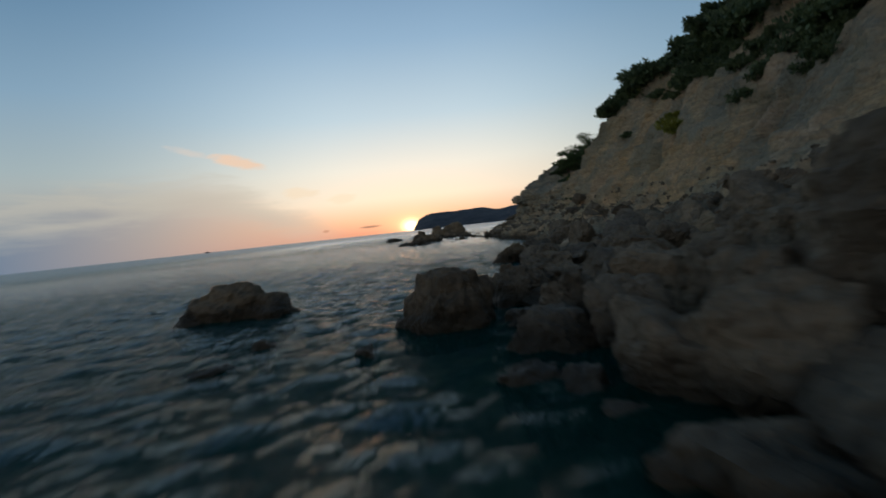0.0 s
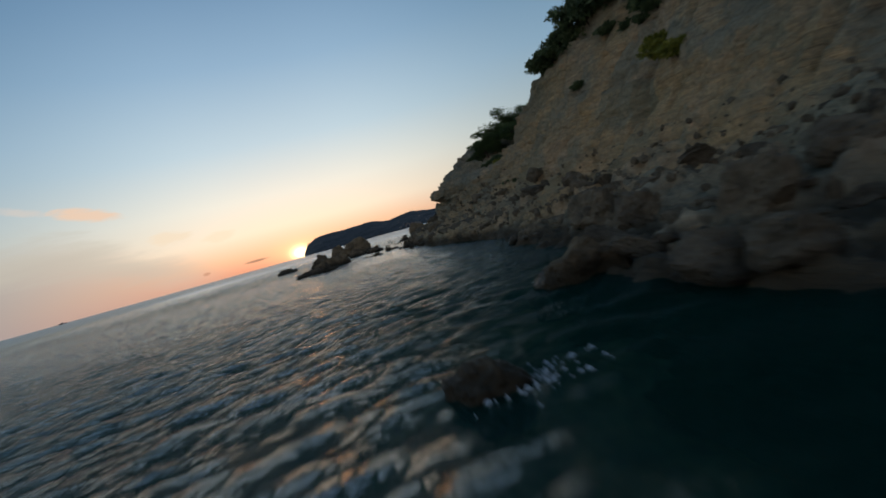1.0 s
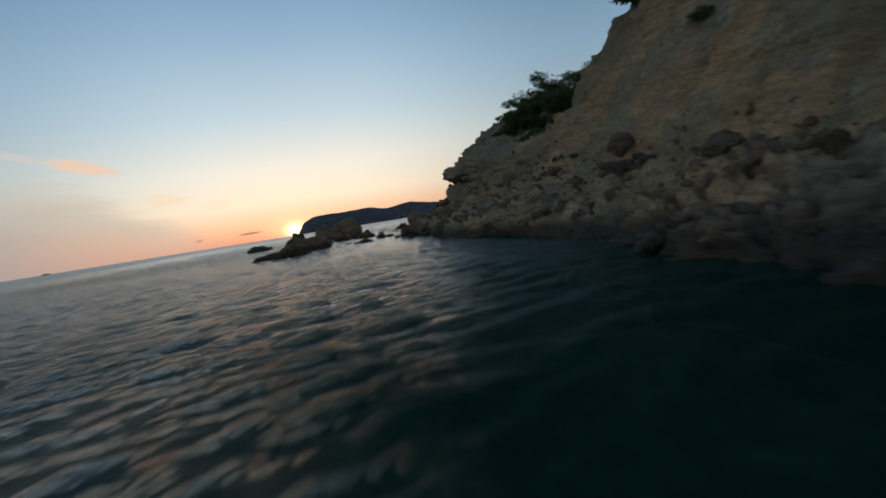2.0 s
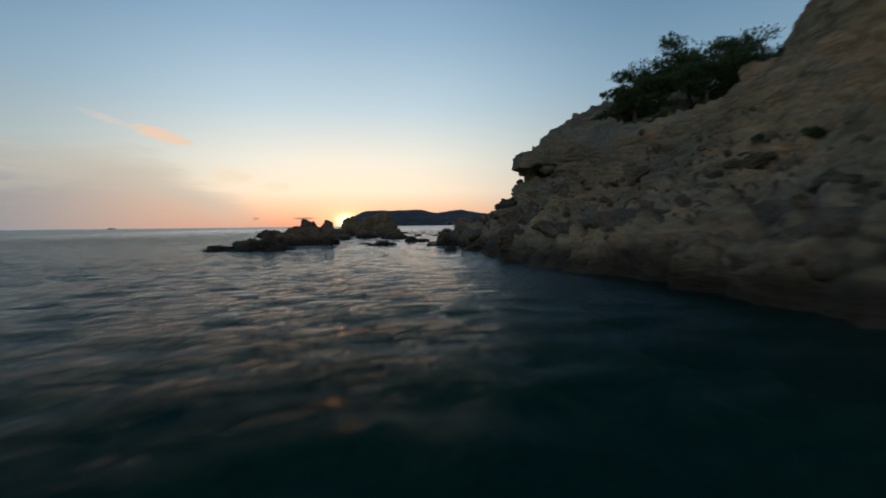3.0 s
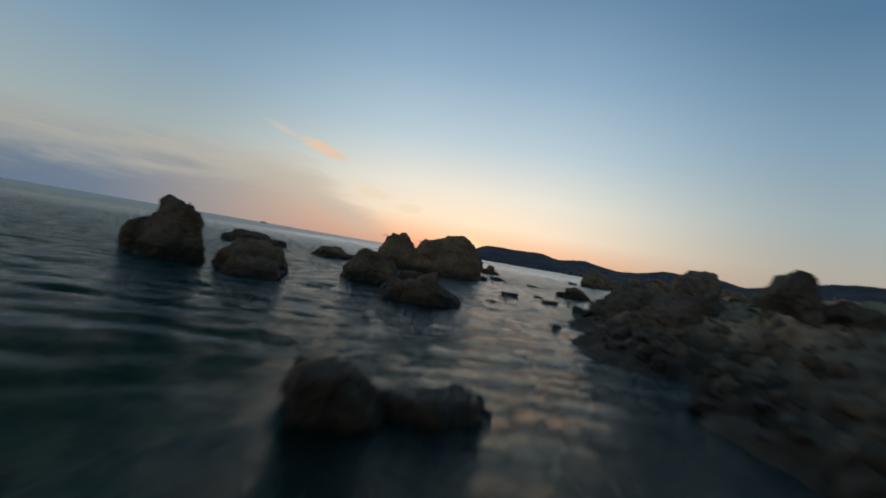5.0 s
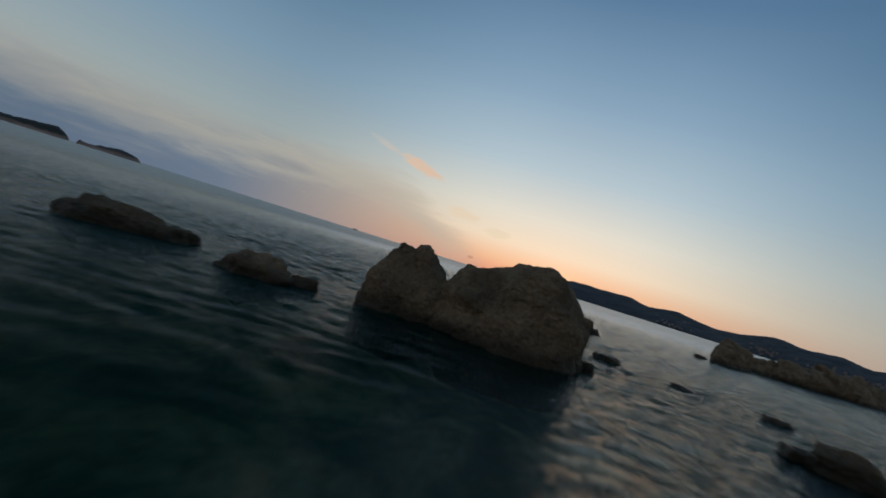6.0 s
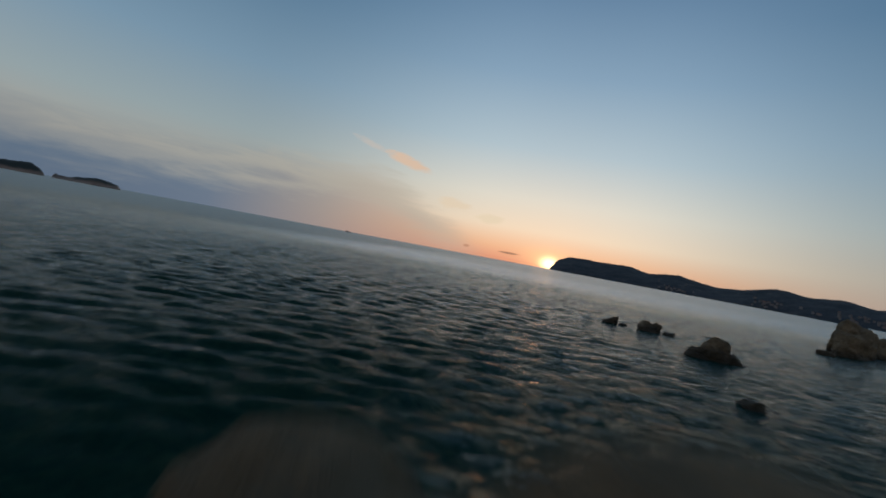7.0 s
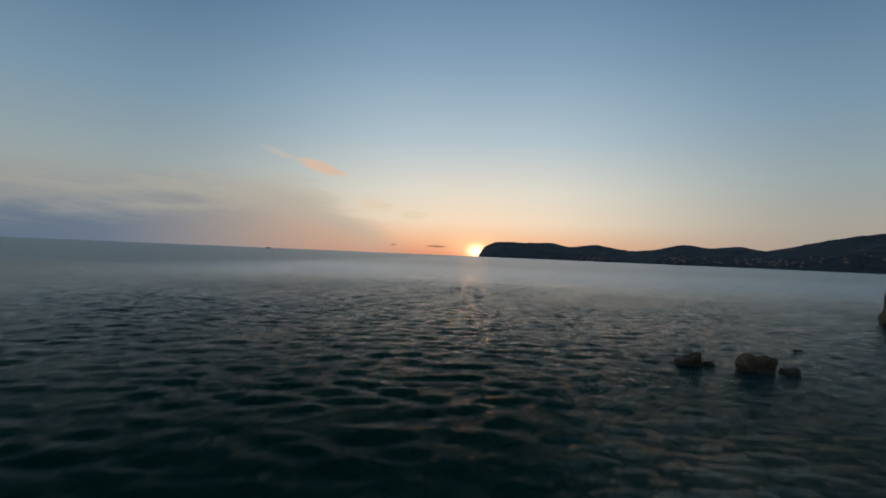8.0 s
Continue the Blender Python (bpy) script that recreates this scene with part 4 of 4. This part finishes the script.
def build_scree():
    """Stones too many to count on the apron and the lower slope."""
    rng = np.random.RandomState(12)
    way, faces = icosphere(1)
    verts, tris, base = [], [], 0
    for k in range(4200):
        if k < 2800:
            y = rng.uniform(4, 69)
            x = float(eased(np.array([y]), COAST, 1)[0]) + rng.uniform(-6, 6.5) * rng.random_sample() ** 0.5
        else:
            y = rng.uniform(70, 110)
            x = float(np.interp(y, [70, 79, 84, 95, 102, 110], [13.0, 13.2, 14.6, 18.6, 21.5, 28])) + rng.uniform(-0.6, 9) * rng.random_sample() ** 0.5
        g = ground_at(x, y)
        if g is None or g[0] < 0.05 or g[0] > (3.6 if y < 52 else 5.0) or abs(g[1].z) < 0.3:
            continue
        size = 0.07 + 0.2 * rng.random_sample() ** 3
        v = way * (size * rng.uniform(0.7, 1.25, (len(way), 1))) * rng.uniform(0.6, 1.2, 3)
        verts.append(v + [x, y, g[0] + size * 0.2])
        tris.append(faces + base)
        base += len(v)
    tagged(new("scree", mesh_from("scree", np.concatenate(verts), np.concatenate(tris), MAT_BOULDER, False)),
           "loose grey stones strewn under the cliff and over the foreshore", "stones", kind="stuff")


build_scree()


def build_foam():
    """Broken white water round a small rock and along the nearest ledges."""
    rng = np.random.RandomState(33)
    verts, tris, base = [], [], 0
    for cx, cy, reach, many in ((1.3, 18.5, 0.9, 50), (0.9, 18.2, 0.7, 22)):
        for _ in range(many):
            a, r = rng.uniform(0, 6.28), reach * rng.random_sample() ** 0.7
            size = 0.008 + 0.03 * rng.random_sample() ** 2
            ring = size * rng.uniform(0.55, 1.3, 9)
            turn = np.linspace(0, 2 * math.pi, 9, endpoint=False)
            x, y = cx + math.cos(a) * r, cy + math.sin(a) * r * 0.6
            rim = np.stack([x + ring * np.cos(turn) * 1.8, y + ring * np.sin(turn), np.full(9, -0.02)], -1)
            top = np.array([[x, y, 0.035 + 0.5 * size]])
            verts.append(np.concatenate([rim, top]))
            tris.append(np.array([(k, (k + 1) % 9, 9) for k in range(9)]) + base)
            base += 10
    z = np.concatenate(verts)
    z[:, 2] += wave_height(z[:, 0], z[:, 1])
    tagged(new("foam", mesh_from("foam", z, np.concatenate(tris), MAT_FOAM)), "flecks of white foam breaking round wet rocks", "foam", kind="stuff")


build_foam()

# ---------------------------------------------------------------- plants


def part(name, me, parent, label=""):
    ob = new(name, me)
    ob.parent = parent
    return tagged(ob, label)


def tube(points, radii, sides=7):
    """A bent, tapering limb."""
    verts, faces = [], []
    for k, (p, r) in enumerate(zip(points, map(float, radii))):
        ahead = Vector(points[min(k + 1, len(points) - 1)]) - Vector(points[max(k - 1, 0)])
        side = ahead.orthogonal().normalized()
        other = ahead.normalized().cross(side)
        for s in range(sides):
            a = 2 * math.pi * s / sides
            verts.append(tuple(Vector(p) + r * (math.cos(a) * side + math.sin(a) * other)))
    for k in range(len(points) - 1):
        for s in range(sides):
            a, b = k * sides + s, k * sides + (s + 1) % sides
            faces.append((a, b, b + sides, a + sides))
    return np.array(verts), np.array(faces)


def leaf_cloud(rng, blobs, per_blob, length, width):
    """Narrow leaves in uneven tufts. blobs: centre, half sizes."""
    verts, faces, base = [], [], 0
    for centre, half in blobs:
        tufts = rng.normal(size=(max(4, per_blob // 14), 3))
        tufts /= np.linalg.norm(tufts, axis=1, keepdims=True)
        tufts *= rng.uniform(0.35, 1.0, (len(tufts), 1)) ** 0.6
        pick = tufts[rng.randint(0, len(tufts), per_blob)]
        spot = np.asarray(centre) + (pick + rng.normal(0, 0.13, (per_blob, 3))) * np.asarray(half)
        way = pick * 0.8 + rng.normal(0, 0.6, (per_blob, 3)) + [0, 0, 0.35]
        way /= np.linalg.norm(way, axis=1, keepdims=True)
        flat = np.cross(way, rng.normal(size=(per_blob, 3)))
        flat /= np.linalg.norm(flat, axis=1, keepdims=True) + 1e-9
        size = rng.uniform(0.6, 1.3, (per_blob, 1))
        quad = np.stack([spot - flat * width * size * 0.5, spot + way * length * size * 0.5 - flat * width * size, spot + way * length * size, spot + way * length * size * 0.5 + flat * width * size], 1)
        verts.append(quad.reshape(-1, 3))
        faces.append(np.arange(per_blob * 4).reshape(-1, 4) + base)
        base += per_blob * 4
    return np.concatenate(verts), np.concatenate(faces)


def pine(seed, height, spread, lean):
    """A wind-shaped coast pine: leaning trunk, spreading limbs, flat tiers of needles."""
    rng = np.random.RandomState(seed)
    tree = new("pine_tree")
    tx, ty = lean
    trunk = [(tx * t ** 1.4 * height, ty * t ** 1.4 * height, height * 0.72 * t - 0.3) for t in np.linspace(0, 1, 8)]
    trunk = [(x + rng.normal(0, 0.04), y + rng.normal(0, 0.04), z) for x, y, z in trunk]
    part("trunk", mesh_from("trunk", *tube(trunk, np.linspace(0.15, 0.05, 8)), MAT_BARK), tree)
    blobs = []
    for k in range(9):
        t = rng.uniform(0.35, 1.0)
        root = Vector(trunk[int(t * 7)])
        a = k * 2.4 + rng.uniform(-0.5, 0.5)
        reach = spread * rng.uniform(0.45, 1.0) * (1.15 - 0.45 * t)
        tip = root + Vector((math.cos(a) * reach + tx * 0.7, math.sin(a) * reach + ty * 0.7, rng.uniform(0.12, 0.5) * reach + 0.15))
        mid = (root + tip) / 2 + Vector((0, 0, rng.uniform(-0.05, 0.15)))
        part("limb", mesh_from("limb", *tube([root, mid, tip], [0.055, 0.035, 0.015], 5), MAT_BARK), tree)
        for _ in range(2):
            c = root.lerp(tip, rng.uniform(0.6, 1.05)) + Vector(rng.normal(0, 0.12, 3))
            blobs.append((c, (spread * rng.uniform(0.26, 0.42), spread * rng.uniform(0.26, 0.42), spread * rng.uniform(0.11, 0.19))))
    blobs.append((Vector(trunk[-1]) + Vector((0, 0, 0.15)), (spread * 0.45, spread * 0.45, spread * 0.22)))
    crown = leaf_cloud(rng, blobs, 520, 0.17, 0.028)
    part("crown", mesh_from("crown", *crown, MAT_PINE, False), tree, "dark green tufted needle crown")
    return tagged(tree, "wind-bent coast pine with flat dark green crown", "tree", "pines on the cliff top")


def shrub(seed, size, flatness, mat, label, group, leaf=0.09):
    rng = np.random.RandomState(seed)
    bush = new("shrub")
    blobs = []
    for k in range(9):
        a, r = rng.uniform(0, 6.28), size * rng.uniform(0.1, 0.75)
        tip = Vector((math.cos(a) * r, math.sin(a) * r, size * flatness * rng.uniform(0.35, 0.95)))
        if k < 5:
            part("stem", mesh_from("stem", *tube([(0, 0, -0.25), tip * 0.5, tip], [0.035, 0.025, 0.01], 5), MAT_BARK), bush)
        blobs.append((tip, (size * rng.uniform(0.3, 0.5), size * rng.uniform(0.3, 0.5), size * flatness * rng.uniform(0.3, 0.5))))
    part("foliage", mesh_from("foliage", *leaf_cloud(rng, blobs, 330, leaf * 1.6, leaf * 0.42), mat, False), bush)
    return tagged(bush, label, "shrub", group)


def set_down(ob, x, y, sink=0.1, turn=0.0, scale=1.0):
    g = ground_at(x, y)
    ob.matrix_world = pose(x, y, (g[0] if g else 0) - sink, 0, 0, turn) @ Matrix.Diagonal((scale, scale, scale, 1))
    return ob


def plant():
    rng = random.Random(9)
    # pines above the point
    for k, (x, y, h, spread, lean) in enumerate([
            (22.8, 66.4, 3.0, 1.8, (-0.22, 0.1)), (24.0, 66.6, 3.8, 2.2, (-0.25, 0.05)), (24.6, 66.4, 4.5, 2.3, (-0.2, 0.1)), (26.9, 66.8, 5.0, 2.5, (-0.25, 0.0)),
            (28.4, 65.2, 5.0, 2.4, (-0.2, 0.1)), (29.9, 65.6, 5.2, 2.5, (-0.2, 0.0)), (31.8, 65.0, 5.4, 2.5, (-0.2, 0.1)), (25.6, 63.4, 3.6, 2.1, (-0.2, 0.0)), (33.6, 63.0, 5.2, 2.5, (-0.2, 0.0)), (27.8, 61.4, 3.6, 2.2, (-0.2, 0.0))]):
        set_down(pine(40 + k, h, spread, lean), x, y, 0.1)
    green = "dense dark green coastal shrub on the cliff"
    kinds = [shrub(60 + k, 1.0, 0.62, MAT_SHRUB, green, "shrubs on the cliff") for k in range(5)]
    used = set()

    def put(kind, x, y, s):
        ob = kinds[kind]
        if kind in used:
            ob = copy_thing(ob, Matrix())
        used.add(kind)
        set_down(ob, x, y, 0.12 * s, rng.uniform(0, 360), s)

    # along the brow
    for _ in range(110):
        y = rng.uniform(14, 48)
        row = np.array([y])
        x = float(eased(row, COAST, 1)[0] + eased(row, COAST, 4)[0]) + rng.uniform(-1.5, 5.0)
        put(rng.randrange(5), x, y, rng.uniform(1.1, 2.6))
    for _ in range(34):
        y = rng.uniform(20, 49)
        row = np.array([y])
        x = float(eased(row, COAST, 1)[0] + eased(row, COAST, 4)[0]) + rng.uniform(-3.6, -0.8)
        put(rng.randrange(5), x, y, rng.uniform(0.6, 1.3))
    # low cover under the pines and at the brink of the point
    for _ in range(34):
        x = rng.uniform(20.4, 33)
        y = rng.uniform(61, 68) - max(0, x - 26) * 0.2
        put(rng.randrange(5), x, y, rng.uniform(0.45, 1.05))
    # behind the broken corner of the slope
    for _ in range(36):
        y = rng.uniform(47, 62)
        x = float(np.interp(y, [47, 49, 52, 55, 58, 62], [23.6, 23.8, 24.6, 25.6, 25.6, 24.6])) + rng.uniform(0, 3.5)
        put(rng.randrange(5), x, y, rng.uniform(0.9, 1.9))
    # patches on the slope
    for x, y, s in ((22.6, 24.5, 1.6), (22.0, 25.8, 1.5), (21.2, 26.8, 1.3), (20.4, 27.6, 1.0), (23.4, 23.4, 1.5), (23.0, 33.0, 1.5), (24.2, 34.5, 1.6), (22.3, 46.5, 0.8), (20.6, 52.8, 0.6), (17.0, 49.5, 0.45), (16.6, 50.6, 0.4)):
        put(rng.randrange(5), x, y, s)
    broom = "yellow-green broom bush clinging to the slope"
    for k, (x, y, s) in enumerate([(19.6, 33.2, 1.0), (20.0, 34.4, 1.1), (20.7, 35.3, 0.8), (21.4, 60.0, 1.1), (22.4, 58.6, 1.2), (23.4, 57.4, 1.0)]):
        set_down(shrub(80 + k, s, 0.6, MAT_BROOM, broom, "broom on the slope"), x, y, 0.1)
    for k in range(5):
        if k not in used:
            bpy.data.objects.remove(kinds[k])


plant()

# ---------------------------------------------------------------- distance

# bearing and height of the skyline, in degrees from the sun
RIDGE = [(-0.05, 0.0), (0.45, 1.2), (2.1, 1.88), (5.1, 1.82), (8.5, 1.98), (10.4, 1.52), (13.5, 1.88), (15.7, 1.5), (17.5, 1.27), (19.2, 1.46), (22.3, 2.15),
         (24.7, 1.87), (27.2, 2.05), (29.4, 1.73), (31.9, 2.25), (34.1, 2.9), (36.5, 3.35), (40.0, 3.5), (46.0, 3.0), (52.0, 3.4), (60.0, 2.6)]


def ridge_height(a):
    taps = np.linspace(-0.35, 0.35, 7)
    return np.mean([np.interp(a + t, [r[0] for r in RIDGE], [r[1] for r in RIDGE]) for t in taps], axis=0)


def headland_point(a, c):
    """A place on the far shore: bearing a in degrees, c from 0 at the water to 1 at the skyline and past it."""
    far = np.interp(a, [0, 10, 25, 40, 60], [3900, 3700, 3100, 2600, 2300])
    r = far + 620 * c
    high = np.tan(np.radians(ridge_height(a))) * (far + 620)
    lift = np.where(c <= 1, np.clip(c, 0, 1) ** 0.85, 1 - 0.6 * (c - 1))
    return np.sin(np.radians(a)) * r, 60 + np.cos(np.radians(a)) * r, high * lift


def build_headland():
    a, c = np.linspace(-0.05, 60, 420)[:, None], np.concatenate([[-0.02], np.linspace(0, 1, 18), [1.2, 1.5]])[None]
    x, y, z = headland_point(a + 0 * c, c + 0 * a)
    p = np.stack([x.ravel(), y.ravel(), z.ravel()], -1)
    rough = fbm(p, 1 / 160.0, 5, 71)
    fade = np.clip(((c + 0 * a) * (1.15 - (c + 0 * a))).ravel() * 4, 0, 1) * np.clip(p[:, 2] / 30, 0, 1)
    p[:, 2] += 16 * rough * fade + 2.2 * fbm(p, 1 / 22.0, 3, 73) * np.clip(p[:, 2] / 30, 0, 1)
    p[(c + 0 * a).ravel() < 0, 2] = -5
    tagged(new("backdrop_headland", mesh_from("headland", p, grid_faces(*np.broadcast_shapes(a.shape, c.shape)), MAT_FAR)), "dark wooded hills of the far headland", "headland", kind="structure")


def build_house(seed):
    rng = random.Random(seed)
    w, d, h = rng.uniform(7, 16), rng.uniform(7, 10), rng.uniform(5, 11)
    home = new("house")
    box = np.array([(sx * w / 2, sy * d / 2, z) for z in (-3, h) for sx, sy in ((-1, -1), (1, -1), (1, 1), (-1, 1))])
    part("wall", mesh_from("wall", box, [(0, 1, 5, 4), (1, 2, 6, 5), (2, 3, 7, 6), (3, 0, 4, 7), (4, 5, 6, 7)], MAT_WALL, False), home)
    e = 0.5
    roof = np.array([(-w / 2 - e, -d / 2 - e, h + 0.02), (w / 2 + e, -d / 2 - e, h + 0.02), (w / 2 + e, d / 2 + e, h + 0.02), (-w / 2 - e, d / 2 + e, h + 0.02), (-w / 2 - e, 0, h + 2.2), (w / 2 + e, 0, h + 2.2)])
    part("roof", mesh_from("roof", roof, [(0, 1, 5, 4), (2, 3, 4, 5), (0, 3, 2, 1), (0, 4, 3, 3), (1, 2, 5, 5)], MAT_TILE, False), home)
    return tagged(home, "pale rendered house with tiled roof on the far shore", "house", "houses on the far shore")


def build_town():
    rng = random.Random(21)
    kinds = [build_house(k) for k in range(6)]
    for k in range(86):
        a = rng.choice((rng.gauss(13.3, 0.8), rng.gauss(21.5, 1.0), rng.gauss(27, 1.6), rng.gauss(31, 1.5), rng.gauss(36, 2.0)))
        c = abs(rng.gauss(0.12, 0.12)) + 0.04
        x, y, z = headland_point(np.array([a]), np.array([c]))
        m = pose(float(x[0]), float(y[0]), float(z[0]) + 2, 0, 0, rng.uniform(0, 360))
        if k < 6:
            kinds[k].matrix_world = m
        else:
            copy_thing(kinds[k % 6], m)


def build_island(name, label, a0, a1, far, high):
    a, c = np.linspace(a0, a1, 120)[:, None], np.linspace(-0.08, 1.3, 16)[None]
    t = (a - a0) / (a1 - a0)
    shape = np.clip(np.minimum(t * 30, (1 - t) * 14), 0, 1) ** 0.6 * (0.75 + 0.25 * np.sin(t * 7.0 + a0))
    r = far + 60 * c
    z = high * shape * np.clip(np.where(c < 0.35, c / 0.35 * 0.8, 0.8 + 0.2 * np.sin((c - 0.35) * 3.2)), -0.2, 1)
    x, y = np.sin(np.radians(a)) * r, 100 + np.cos(np.radians(a)) * r
    p = np.stack([x.ravel(), y.ravel(), z.ravel()], -1)
    p[:, 2] += np.clip(p[:, 2] / 6, 0, 1) * (2.4 * fbm(p, 1 / 16.0, 4, 77) + 0.9 * fbm(p, 1 / 4.0, 3, 79))
    tagged(new(name, mesh_from(name, p, grid_faces(*np.broadcast_shapes(a.shape, c.shape)), MAT_ISLAND)), label, "island", kind="structure")


def build_boat():
    boat = new("boat")
    n = 9
    verts, faces = [], []
    for k in range(n):
        t = k / (n - 1) * 2 - 1
        half = 2.6 * (1 - abs(t) ** 3) + 0.05
        for s, z in ((-1, 2.2 + 0.9 * t * t), (-0.75, -0.6), (0.75, -0.6), (1, 2.2 + 0.9 * t * t)):
            verts.append((t * 10, s * half, z))
    for k in range(n - 1):
        for s in range(3):
            i = k * 4 + s
            faces.append((i, i + 4, i + 5, i + 1))
        faces.append((k * 4 + 3, k * 4 + 7, k * 4 + 4, k * 4))
    part("hull", mesh_from("hull", verts, faces, MAT_HULL, False), boat)
    cabin = np.array([(sx * 3.2 - 1.5 + (0.6 if z > 3 else 0), sy * 1.7, z) for z in (2.0, 4.6) for sx, sy in ((-1, -1), (1, -1), (1, 1), (-1, 1))])
    part("cabin", mesh_from("cabin", cabin, [(0, 1, 5, 4), (1, 2, 6, 5), (2, 3, 7, 6), (3, 0, 4, 7), (4, 5, 6, 7)], MAT_CABIN, False), boat, "grey cabin")
    part("mast", mesh_from("mast", *tube([(-1, 0, 4.5), (-1, 0, 6.5), (-1, 0, 8.5)], [0.18, 0.14, 0.08], 6), MAT_CABIN), boat)
    a = radians(-24.1)
    boat.matrix_world = pose(5 + 1800 * math.sin(a), 60 + 1800 * math.cos(a), 0, 0, 0, 24)
    tagged(boat, "small dark fishing boat far out on the sea", "boat")


build_headland()
build_town()
build_island("backdrop_island", "low flat rocky island far off with brown cliffs", -53.0, -47.6, 1150, 14)
build_island("backdrop_cape", "low brown cape far off with scrub on top", -68, -53.5, 1250, 22)
build_boat()
